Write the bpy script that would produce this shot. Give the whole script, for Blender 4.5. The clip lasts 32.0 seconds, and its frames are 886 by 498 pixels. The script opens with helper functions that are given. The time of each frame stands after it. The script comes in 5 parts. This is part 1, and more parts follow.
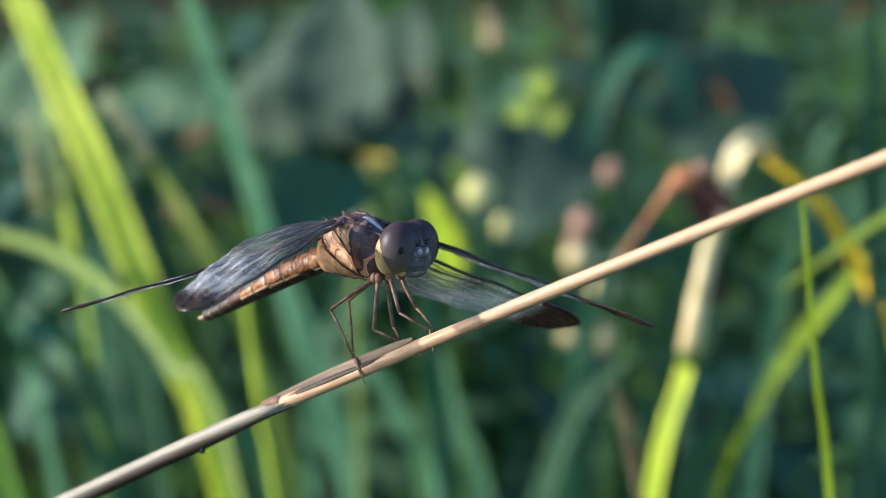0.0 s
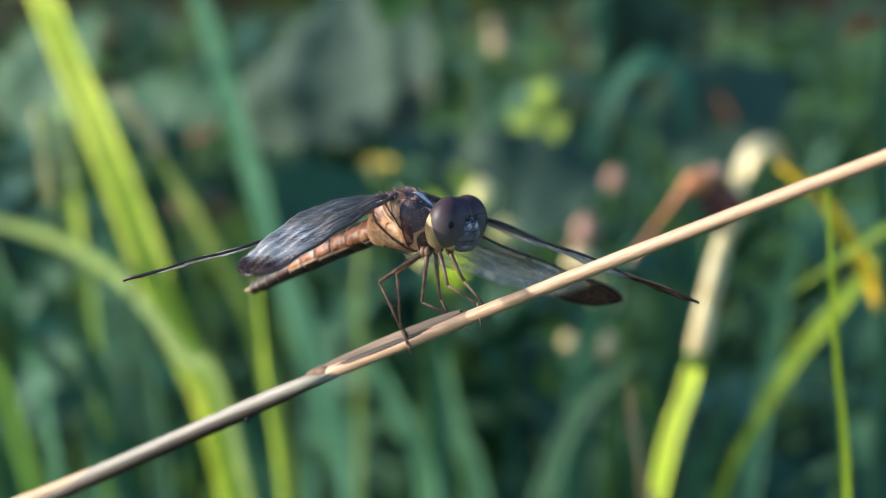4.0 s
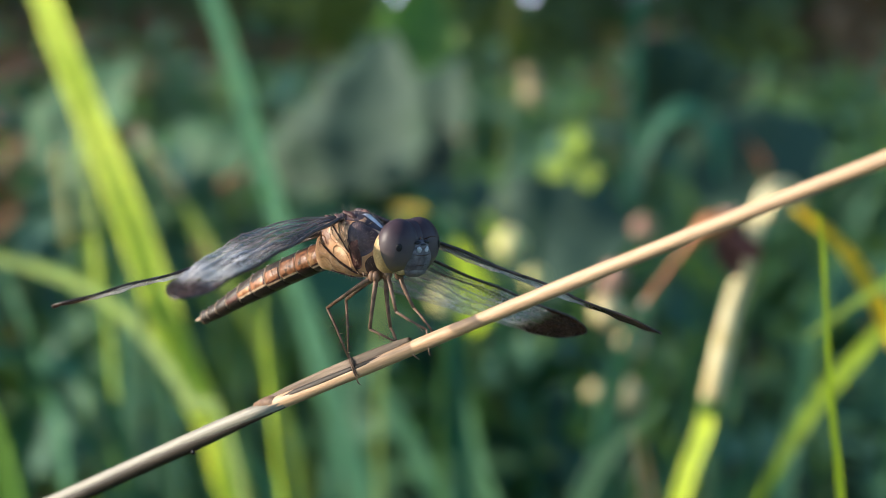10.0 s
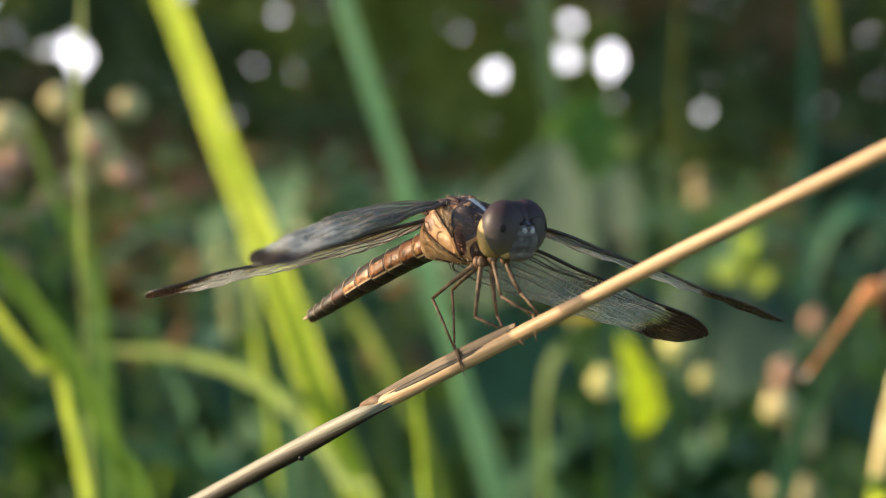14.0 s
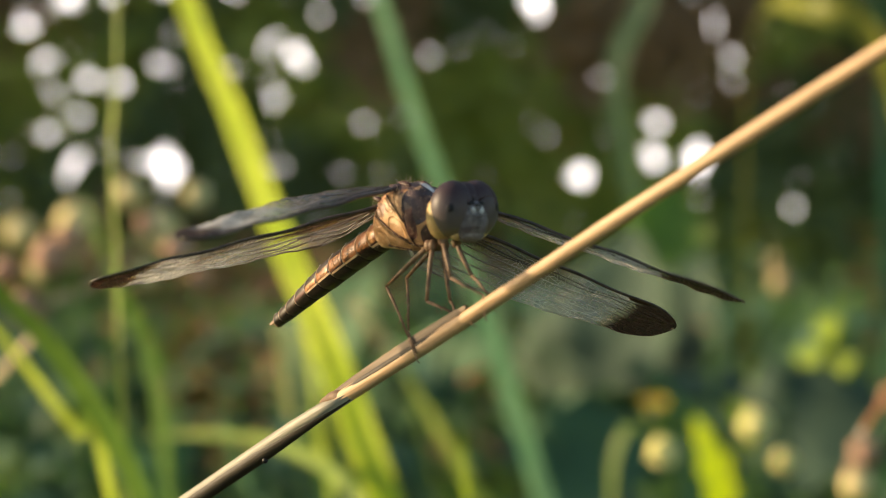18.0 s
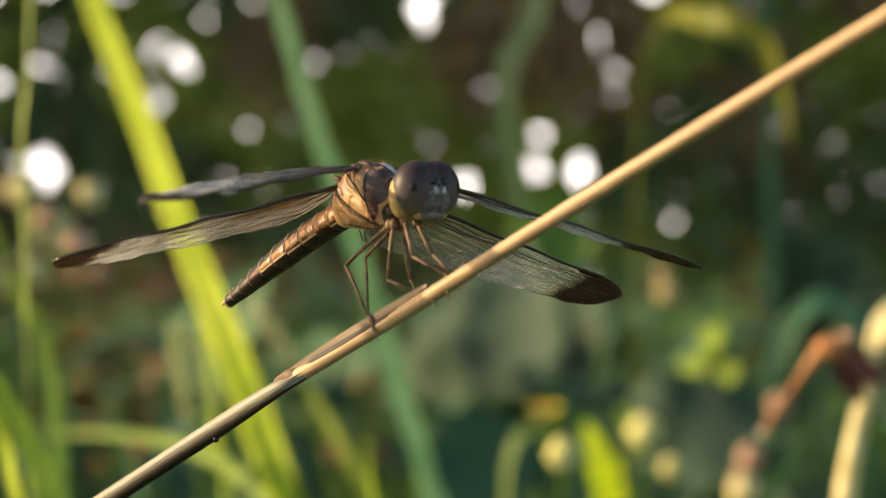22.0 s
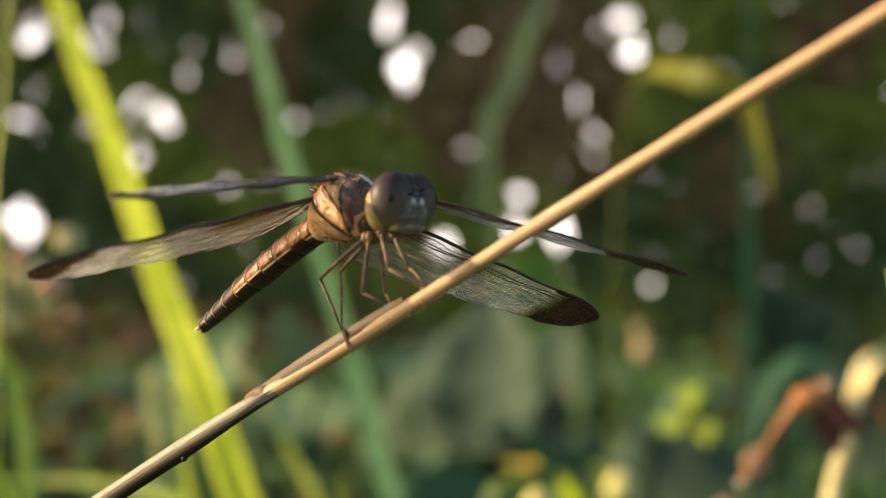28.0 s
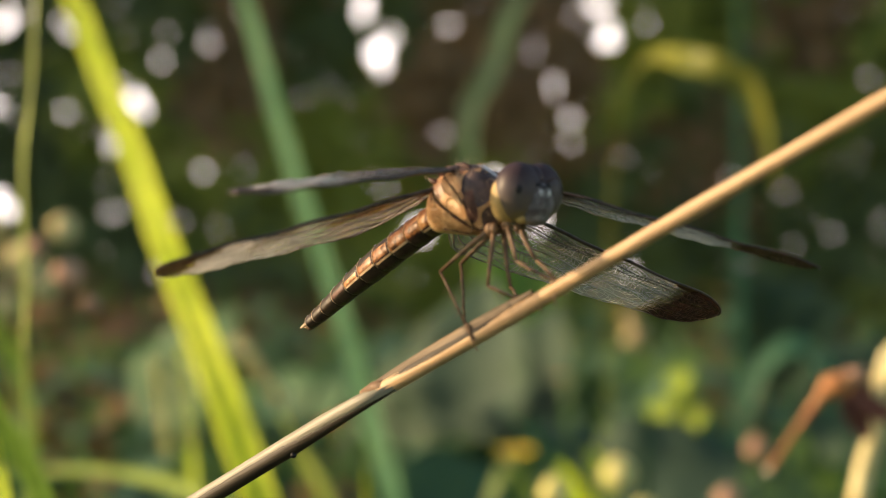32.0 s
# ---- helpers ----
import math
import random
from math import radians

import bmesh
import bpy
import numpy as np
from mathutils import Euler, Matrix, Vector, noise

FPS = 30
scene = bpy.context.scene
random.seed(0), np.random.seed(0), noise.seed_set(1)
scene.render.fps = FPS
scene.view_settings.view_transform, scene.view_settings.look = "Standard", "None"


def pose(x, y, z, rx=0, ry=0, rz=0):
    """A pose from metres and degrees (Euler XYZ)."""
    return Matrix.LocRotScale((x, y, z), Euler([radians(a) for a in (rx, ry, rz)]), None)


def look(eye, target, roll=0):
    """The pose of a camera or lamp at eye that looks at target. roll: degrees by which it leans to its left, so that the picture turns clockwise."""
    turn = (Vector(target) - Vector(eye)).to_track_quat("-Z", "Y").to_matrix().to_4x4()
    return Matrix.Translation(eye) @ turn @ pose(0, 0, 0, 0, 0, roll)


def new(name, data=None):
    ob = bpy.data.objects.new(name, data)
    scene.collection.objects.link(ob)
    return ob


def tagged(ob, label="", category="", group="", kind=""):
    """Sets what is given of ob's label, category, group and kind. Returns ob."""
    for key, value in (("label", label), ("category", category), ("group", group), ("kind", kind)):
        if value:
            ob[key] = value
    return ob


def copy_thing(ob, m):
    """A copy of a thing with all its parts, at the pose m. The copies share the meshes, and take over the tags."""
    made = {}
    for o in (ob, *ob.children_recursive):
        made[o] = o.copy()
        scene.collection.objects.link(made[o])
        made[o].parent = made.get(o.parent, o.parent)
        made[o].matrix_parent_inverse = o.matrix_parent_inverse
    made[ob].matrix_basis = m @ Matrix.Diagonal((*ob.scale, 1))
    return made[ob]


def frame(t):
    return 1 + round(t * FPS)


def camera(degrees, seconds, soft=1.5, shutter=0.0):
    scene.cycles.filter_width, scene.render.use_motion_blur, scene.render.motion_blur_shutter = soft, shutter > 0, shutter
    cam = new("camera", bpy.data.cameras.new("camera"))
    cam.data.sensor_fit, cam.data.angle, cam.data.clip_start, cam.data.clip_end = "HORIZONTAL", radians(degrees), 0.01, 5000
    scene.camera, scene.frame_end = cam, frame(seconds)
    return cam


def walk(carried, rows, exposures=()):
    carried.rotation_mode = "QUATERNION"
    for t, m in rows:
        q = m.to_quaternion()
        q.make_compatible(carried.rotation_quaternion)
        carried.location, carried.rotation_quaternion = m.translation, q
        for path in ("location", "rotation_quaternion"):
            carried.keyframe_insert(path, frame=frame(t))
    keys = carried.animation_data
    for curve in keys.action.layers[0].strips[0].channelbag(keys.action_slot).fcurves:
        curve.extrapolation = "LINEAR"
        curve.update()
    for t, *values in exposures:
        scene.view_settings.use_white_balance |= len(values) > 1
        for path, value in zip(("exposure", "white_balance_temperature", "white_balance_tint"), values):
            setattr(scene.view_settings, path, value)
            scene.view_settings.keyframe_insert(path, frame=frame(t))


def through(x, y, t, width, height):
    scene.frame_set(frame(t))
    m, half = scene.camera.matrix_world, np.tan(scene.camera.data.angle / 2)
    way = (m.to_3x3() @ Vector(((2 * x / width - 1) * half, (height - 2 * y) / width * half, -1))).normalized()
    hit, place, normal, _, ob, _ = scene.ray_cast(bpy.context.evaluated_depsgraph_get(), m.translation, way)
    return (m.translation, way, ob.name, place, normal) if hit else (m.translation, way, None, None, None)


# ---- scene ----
cam = camera(30.00, 32.0, soft=0.75)
cam.data.dof.use_dof, cam.data.dof.focus_distance = True, 0.139
cam.data.dof.aperture_fstop = cam.data.lens / 2.7
walk(cam, [
    (0, pose(-0.00826, -0.13596, 0.42771, 78.520, 0.827, -5.360)),
    (1, pose(-0.01245, -0.14047, 0.42883, 78.606, -0.359, -5.585)),
    (1.5, pose(-0.01257, -0.14092, 0.42739, 78.706, -0.317, -5.537)),
    (2, pose(-0.01273, -0.14106, 0.42534, 78.824, -0.240, -5.387)),
    (2.5, pose(-0.01235, -0.14027, 0.42494, 78.888, -0.004, -5.264)),
    (3, pose(-0.01067, -0.13990, 0.42500, 78.875, -0.112, -5.216)),
    (3.5, pose(-0.01268, -0.14108, 0.42588, 78.818, -0.380, -5.255)),
    (5.5, pose(-0.01405, -0.13201, 0.42234, 79.357, -0.546, -5.438)),
    (6, pose(-0.01198, -0.13232, 0.42174, 79.625, -0.511, -5.359)),
    (6.5, pose(-0.01110, -0.13286, 0.42160, 79.880, -0.575, -5.215)),
    (7, pose(-0.01019, -0.13431, 0.42167, 80.110, -0.335, -4.994)),
    (7.5, pose(-0.00890, -0.13536, 0.42150, 80.183, 0.027, -4.626)),
    (8, pose(-0.00615, -0.13556, 0.42066, 80.199, -0.351, -4.201)),
    (8.5, pose(-0.00373, -0.13521, 0.42110, 80.364, 0.115, -3.591)),
    (9, pose(-0.00585, -0.13816, 0.42084, 80.768, 0.585, -3.301)),
    (9.5, pose(-0.00551, -0.13443, 0.41770, 80.834, 0.062, -3.582)),
    (10, pose(-0.00512, -0.13401, 0.42209, 80.618, -0.814, -3.804)),
    (10.5, pose(-0.00516, -0.13466, 0.41981, 80.798, -0.675, -3.670)),
    (11, pose(-0.00457, -0.13489, 0.41870, 80.912, -0.698, -3.440)),
    (11.5, pose(-0.00383, -0.13399, 0.42038, 81.102, -1.065, -2.983)),
    (12, pose(-0.00353, -0.13338, 0.41836, 81.627, -0.829, -2.239)),
    (12.5, pose(-0.00067, -0.13296, 0.41530, 82.361, -0.492, -1.241)),
    (13, pose(-0.00144, -0.13143, 0.41204, 83.295, -0.011, 0.001)),
    (13.5, pose(-0.00148, -0.13095, 0.41097, 84.264, 0.535, 1.259)),
    (14, pose(0.00078, -0.12988, 0.41015, 84.866, 0.803, 2.163)),
    (14.5, pose(0.00101, -0.13164, 0.41164, 85.103, 0.886, 2.670)),
    (16.5, pose(0.01038, -0.12828, 0.40591, 86.501, 1.717, 4.357)),
    (17, pose(0.01063, -0.12726, 0.40492, 87.250, 2.049, 4.821)),
    (17.5, pose(0.01132, -0.12705, 0.40060, 87.989, 2.126, 5.146)),
    (18, pose(0.01150, -0.12695, 0.40009, 88.594, 2.231, 5.256)),
    (18.5, pose(0.01288, -0.12844, 0.39836, 88.907, 2.021, 5.099)),
    (19, pose(0.01351, -0.12651, 0.39687, 89.015, 1.878, 4.723)),
    (19.5, pose(0.00967, -0.12647, 0.39784, 89.042, 2.020, 4.027)),
    (20, pose(0.00618, -0.12724, 0.39767, 88.850, 1.564, 3.090)),
    (20.5, pose(0.00732, -0.12672, 0.40042, 88.966, 1.551, 2.206)),
    (21, pose(0.00665, -0.12459, 0.40022, 88.902, 1.154, 1.549)),
    (21.5, pose(0.00549, -0.12867, 0.39924, 88.874, 1.436, 1.314)),
    (22, pose(0.00532, -0.12870, 0.39799, 88.785, 1.228, 1.181)),
    (22.5, pose(0.00396, -0.12926, 0.39901, 88.671, 1.151, 1.123)),
    (23, pose(0.00510, -0.12989, 0.40121, 88.634, 1.103, 1.039)),
    (23.5, pose(0.00247, -0.13281, 0.40074, 88.763, 0.803, 0.924)),
    (24, pose(-0.00012, -0.12669, 0.39728, 89.062, 0.292, 0.758)),
    (24.5, pose(0.00320, -0.12441, 0.39691, 89.443, 0.906, 0.524)),
    (25, pose(0.00367, -0.12431, 0.39569, 89.880, 1.200, 0.285)),
    (25.5, pose(0.00263, -0.12628, 0.39701, 89.959, 0.668, 0.178)),
    (27.5, pose(0.00361, -0.12725, 0.39455, 90.624, 0.314, 0.205)),
    (28, pose(0.00532, -0.12578, 0.39434, 90.854, 0.480, 0.435)),
    (28.5, pose(0.00218, -0.12914, 0.39588, 90.970, 0.194, 0.514)),
    (29, pose(0.00214, -0.12936, 0.39352, 91.000, -0.000, 0.592)),
    (29.5, pose(0.00361, -0.12807, 0.39348, 90.920, -0.186, 0.600)),
    (30, pose(0.00306, -0.12754, 0.39271, 90.711, -0.014, 0.596)),
    (30.5, pose(0.00193, -0.12610, 0.39252, 90.513, 0.037, 0.454)),
    (31, pose(-0.00101, -0.12564, 0.39354, 90.316, 0.048, 0.188)),
    (31.5, pose(-0.00443, -0.12487, 0.39571, 90.260, 0.307, -0.146)),
    (32, pose(-0.00624, -0.12310, 0.39498, 90.346, 0.587, -0.481)),
], exposures=((0, 0.93, 5100, 9), (8, 0.95, 5190, 8), (12, 0.93, 5800, 5), (17, 0.84, 7400, 4), (25, 0.81, 7650, 4.5), (32, 0.80, 7800, 8)))

def rgb(r, g, b):
    return (r, g, b, 1.0)


# ---- world, sun and the camera's exposure ----
SUN_FROM = Vector((-0.92, 0.06, 0.33)).normalized()
world = bpy.data.worlds.new("sky")
scene.world = world
world.use_nodes = True
wn = world.node_tree.nodes
sky = wn.new("ShaderNodeTexSky")
sky.sky_type, sky.sun_disc = "NISHITA", False
sky.sun_elevation = math.asin(SUN_FROM.z)
sky.sun_rotation = math.atan2(SUN_FROM.x, SUN_FROM.y)
world.node_tree.links.new(sky.outputs[0], wn["Background"].inputs[0])
wn["Background"].inputs[1].default_value = 0.135
sun = new("sun", bpy.data.lights.new("sun", "SUN"))
sun.data.energy, sun.data.angle, sun.data.color = 4.4, radians(1.2), (1.0, 0.78, 0.55)
sun.matrix_basis = look(SUN_FROM * 5, (0, 0, 0))


# ---- materials ----
def material(name, rough=0.6, spec=0.3):
    m = bpy.data.materials.new(name)
    m.use_nodes = True
    b = m.node_tree.nodes["Principled BSDF"]
    b.inputs["Roughness"].default_value = rough
    b.inputs["Specular IOR Level"].default_value = spec
    return m, m.node_tree, b


def node(nt, kind, **values):
    n = nt.nodes.new(kind)
    for k, v in values.items():
        n.inputs[k.replace("_", " ")].default_value = v
    return n


def coords(nt, scale=(1, 1, 1)):
    tc, mp = nt.nodes.new("ShaderNodeTexCoord"), nt.nodes.new("ShaderNodeMapping")
    mp.inputs["Scale"].default_value = scale
    nt.links.new(tc.outputs["Object"], mp.inputs["Vector"])
    return mp.outputs[0]


def ramp(nt, source, stops):
    r = nt.nodes.new("ShaderNodeValToRGB")
    while len(r.color_ramp.elements) < len(stops):
        r.color_ramp.elements.new(0.5)
    for e, (p, c) in zip(r.color_ramp.elements, stops):
        e.position, e.color = p, rgb(*c)
    nt.links.new(source, r.inputs[0])
    return r.outputs[0]


def mixed(nt, fac, a, b, blend="MIX"):
    m = nt.nodes.new("ShaderNodeMix")
    m.data_type, m.blend_type = "RGBA", blend
    for sock, v in ((m.inputs[0], fac), (m.inputs[6], a), (m.inputs[7], b)):
        if isinstance(v, (int, float)):
            sock.default_value = v
        elif isinstance(v, tuple):
            sock.default_value = rgb(*v)
        else:
            nt.links.new(v, sock)
    return m.outputs[2]


def bumped(nt, b, height, strength, distance):
    n = nt.nodes.new("ShaderNodeBump")
    n.inputs["Strength"].default_value, n.inputs["Distance"].default_value = strength, distance
    nt.links.new(height, n.inputs["Height"])
    nt.links.new(n.outputs[0], b.inputs["Normal"])


def speckled(name, dark, light, scale, rough=0.6, stretch=(1, 1, 1), bump=0.3, spec=0.3):
    """Two tones mixed by coarse and fine noise, in the thing's own space; scale in 1/m."""
    m, nt, b = material(name, rough, spec)
    co = coords(nt, stretch)
    n1, n2 = node(nt, "ShaderNodeTexNoise", Scale=scale, Detail=4.0), node(nt, "ShaderNodeTexNoise", Scale=scale * 7, Detail=3.0)
    for n in (n1, n2):
        nt.links.new(co, n.inputs["Vector"])
    base = ramp(nt, n1.outputs[0], ((0.32, dark), (0.68, light)))
    grain = ramp(nt, n2.outputs[0], ((0.3, (0.72, 0.72, 0.72)), (0.7, (1.15, 1.15, 1.15))))
    nt.links.new(mixed(nt, 1.0, base, grain, "MULTIPLY"), b.inputs["Base Color"])
    bumped(nt, b, n2.outputs[0], bump, 0.15 / scale)
    return m


def blotched(name, dark, mid, light, scale, rough):
    """Glossy hide: a mid tone with pale patches and irregular dark blotches."""
    m, nt, b = material(name, rough, 0.35)
    co = coords(nt)
    n1 = node(nt, "ShaderNodeTexNoise", Scale=scale, Detail=4.0, Roughness=0.6)
    nt.links.new(co, n1.inputs["Vector"])
    n2 = node(nt, "ShaderNodeTexNoise", Scale=scale * 4, Detail=3.0)
    nt.links.new(co, n2.inputs["Vector"])
    col = ramp(nt, n1.outputs[0], ((0.40, dark), (0.45, mid), (0.54, mid), (0.64, light)))
    fine = ramp(nt, n2.outputs[0], ((0.3, (0.72, 0.70, 0.68)), (0.7, (1.12, 1.12, 1.12))))
    nt.links.new(mixed(nt, 1.0, col, fine, "MULTIPLY"), b.inputs["Base Color"])
    bumped(nt, b, n1.outputs[0], 0.4, 0.0003)
    return m


def leafy(name, dark, light, scale=40.0, through=0.45, veins=900.0, rough=0.45):
    """A leaf: two greens, fine lengthwise veins, and light that shines through it."""
    m, nt, b = material(name, rough, 0.35)
    info = nt.nodes.new("ShaderNodeObjectInfo")
    co = coords(nt)
    n1 = node(nt, "ShaderNodeTexNoise", Scale=scale, Detail=4.0)
    nt.links.new(co, n1.inputs["Vector"])
    n2 = node(nt, "ShaderNodeTexNoise", Scale=veins, Detail=2.0)
    st = nt.nodes.new("ShaderNodeMapping")
    st.inputs["Scale"].default_value = (1, 1, 0.03)
    nt.links.new(co, st.inputs["Vector"])
    nt.links.new(st.outputs[0], n2.inputs["Vector"])
    col = ramp(nt, n1.outputs[0], ((0.3, dark), (0.7, light)))
    vein = ramp(nt, n2.outputs[0], ((0.35, (0.7, 0.75, 0.7)), (0.65, (1.15, 1.12, 1.1))))
    col = mixed(nt, 1.0, col, vein, "MULTIPLY")
    tint = ramp(nt, info.outputs["Random"], ((0.0, (0.75, 0.8, 0.8)), (1.0, (1.2, 1.12, 0.95))))
    col = mixed(nt, 1.0, col, tint, "MULTIPLY")
    nt.links.new(col, b.inputs["Base Color"])
    bumped(nt, b, n2.outputs[0], 0.2, 0.0003)
    tr = nt.nodes.new("ShaderNodeBsdfTranslucent")
    nt.links.new(mixed(nt, 1.0, col, (1.5, 1.35, 0.5), "MULTIPLY"), tr.inputs[0])
    mx = nt.nodes.new("ShaderNodeMixShader")
    mx.inputs[0].default_value = through
    nt.links.new(b.outputs[0], mx.inputs[1])
    nt.links.new(tr.outputs[0], mx.inputs[2])
    nt.links.new(mx.outputs[0], nt.nodes["Material Output"].inputs[0])
    return m


STEM_DIR = Vector((10, -7.218, 5.946)).normalized()


def along_stem(m):
    """Draws a material's grain out into fibres along the dry stem."""
    for n in m.node_tree.nodes:
        if n.bl_idname == "ShaderNodeMapping":
            n.vector_type = "TEXTURE"
            n.inputs["Rotation"].default_value = STEM_DIR.to_track_quat("Z", "Y").to_euler()
            n.inputs["Scale"].default_value = (1, 1, 22)
    return m


M_STRAW = along_stem(speckled("straw", (0.50, 0.315, 0.18), (0.60, 0.40, 0.24), 900, 0.5, (1, 1, 1), 0.25))
# dry sheath brown, darkened almost to black to hold the shade
M_SHEATH_SHADE = along_stem(speckled("shaded_dry_sheath", (0.022, 0.017, 0.012), (0.075, 0.056, 0.038), 900, 0.6, (1, 1, 1)))
M_WRAP = along_stem(speckled("grey_sheath", (0.20, 0.182, 0.14), (0.33, 0.30, 0.235), 900, 0.5, (1, 1, 1), 0.25))
M_SCAR = speckled("stem_node", (0.10, 0.06, 0.04), (0.25, 0.15, 0.09), 900)
M_PALEGREEN = leafy("pale_green_grass", (0.30, 0.42, 0.10), (0.44, 0.55, 0.20), through=0.45)
# yellow-green raised further, so dim blades carry sunlight in their colour
M_SUNNY = leafy("sun_brightened_blade", (0.58, 0.74, 0.05), (0.76, 0.88, 0.12), through=0.5)
M_BUD = speckled("pale_bud", (0.62, 0.57, 0.18), (0.84, 0.78, 0.36), 160, 0.7)
# grass colour lightened to yellow-green for blades painted as sunlit
M_LIME = leafy("sunlit_grass", (0.52, 0.67, 0.10), (0.68, 0.80, 0.21), through=0.5)
M_OLIVE = leafy("olive_leaf", (0.17, 0.20, 0.03), (0.29, 0.30, 0.06), through=0.4)
M_PEEL = along_stem(speckled("peeled_sheath", (0.09, 0.06, 0.04), (0.24, 0.17, 0.11), 900, 0.6))
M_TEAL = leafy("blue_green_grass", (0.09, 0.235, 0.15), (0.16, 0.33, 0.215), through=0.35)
# the blue-green above made lighter, with the sunlight put into its colour
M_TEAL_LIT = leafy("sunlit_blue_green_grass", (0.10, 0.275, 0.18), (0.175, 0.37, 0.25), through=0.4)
M_GRASS = leafy("grass", (0.10, 0.22, 0.04), (0.19, 0.34, 0.07))
# leaf green darkened so that the colour itself holds the shade
M_DARK = leafy("shade_tinted_leaf", (0.045, 0.115, 0.065), (0.085, 0.19, 0.10), 18, 0.3, rough=0.65)
M_BROAD = leafy("broad_leaf", (0.065, 0.15, 0.10), (0.12, 0.235, 0.15), 14, 0.25, rough=0.7)
M_BRIGHT = leafy("young_leaf", (0.30, 0.44, 0.012), (0.44, 0.58, 0.03), 30, 0.5)
M_DRY = speckled("dry_leaf", (0.30, 0.22, 0.11), (0.52, 0.42, 0.22), 160, 0.7)
M_YELLOW = leafy("yellowed_leaf", (0.78, 0.60, 0.015), (0.88, 0.76, 0.03), 60, 0.4)
M_SEED = speckled("seed_head", (0.58, 0.46, 0.20), (0.82, 0.72, 0.40), 160, 0.8)
M_PINK = speckled("dry_flower", (0.36, 0.20, 0.13), (0.58, 0.36, 0.26), 200, 0.8)
M_PETAL = speckled("yellow_petal", (0.82, 0.55, 0.02), (0.92, 0.74, 0.05), 400, 0.6)
M_SOIL = speckled("soil_and_litter", (0.025, 0.02, 0.014), (0.075, 0.055, 0.035), 14, 0.95, bump=0.8)
M_DRYLEAF = leafy("withered_leaf", (0.17, 0.10, 0.055), (0.34, 0.21, 0.12), 30, 0.35)
M_DEADLEAF = leafy("dead_leaf", (0.30, 0.12, 0.06), (0.50, 0.23, 0.13), 60, 0.4)
M_BARK = speckled("bark", (0.05, 0.035, 0.025), (0.14, 0.10, 0.07), 12, 0.9, (1, 1, 0.2), 0.8)

M_PALELEAF = leafy("pale_leaf", (0.041, 0.083, 0.056), (0.066, 0.117, 0.078), 30, 0.2, rough=0.7)
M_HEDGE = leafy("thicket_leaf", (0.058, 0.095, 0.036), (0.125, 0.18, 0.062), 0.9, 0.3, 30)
# brighter copy of the thicket leaf, with light painted into the green
M_HEDGE_LIT = leafy("thicket_lit_leaf", (0.16, 0.22, 0.04), (0.28, 0.33, 0.07), 2, 0.35, 30)
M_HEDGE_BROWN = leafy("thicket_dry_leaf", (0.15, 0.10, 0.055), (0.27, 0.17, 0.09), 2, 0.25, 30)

# the dragonfly
M_TAN = blotched("tan_side", (0.18, 0.08, 0.04), (0.58, 0.32, 0.16), (0.82, 0.56, 0.35), 260, 0.46)
M_PLUM = speckled("dark_back", (0.035, 0.022, 0.022), (0.13, 0.085, 0.08), 900, 0.5, spec=0.35)
M_ROOT = speckled("wing_root", (0.035, 0.014, 0.012), (0.12, 0.05, 0.04), 1200, 0.45)
M_LINE = speckled("dark_line", (0.03, 0.015, 0.01), (0.07, 0.035, 0.02), 1500, 0.5)
M_PALE = speckled("pale_stripe", (0.55, 0.52, 0.50), (0.75, 0.72, 0.70), 1500, 0.5)
M_SEAM = speckled("pale_seam", (0.50, 0.34, 0.21), (0.72, 0.55, 0.39), 1500, 0.5)
M_LEG = speckled("leg", (0.10, 0.055, 0.032), (0.27, 0.165, 0.10), 1500, 0.5)
M_AMBER = blotched("amber_side", (0.05, 0.02, 0.01), (0.27, 0.105, 0.04), (0.52, 0.27, 0.12), 620, 0.42)
M_RIDGE = speckled("dark_ridge", (0.018, 0.012, 0.01), (0.055, 0.036, 0.026), 1300, 0.42, spec=0.35)
M_FACE = speckled("grey_face", (0.066, 0.055, 0.062), (0.17, 0.15, 0.162), 2000, 0.45, spec=0.4)
M_LIP = speckled("dull_lip", (0.10, 0.085, 0.085), (0.24, 0.21, 0.205), 2200, 0.5, spec=0.35)
M_REAR = speckled("eye_rear", (0.40, 0.25, 0.09), (0.60, 0.43, 0.2), 900, 0.45)
M_BUMP = speckled("face_bump", (0.36, 0.35, 0.38), (0.60, 0.59, 0.62), 2500, 0.4)
M_SPOT = speckled("eye_spot", (0.006, 0.005, 0.006), (0.015, 0.012, 0.014), 1500, 0.4)
M_CERCI = speckled("pale_tip", (0.5, 0.44, 0.33), (0.75, 0.68, 0.55), 1500, 0.5)
M_RUST = speckled("rust_body", (0.36, 0.135, 0.05), (0.56, 0.25, 0.10), 500, 0.45)
M_MAROON = speckled("maroon_wing", (0.09, 0.028, 0.016), (0.20, 0.065, 0.035), 300, 0.45)


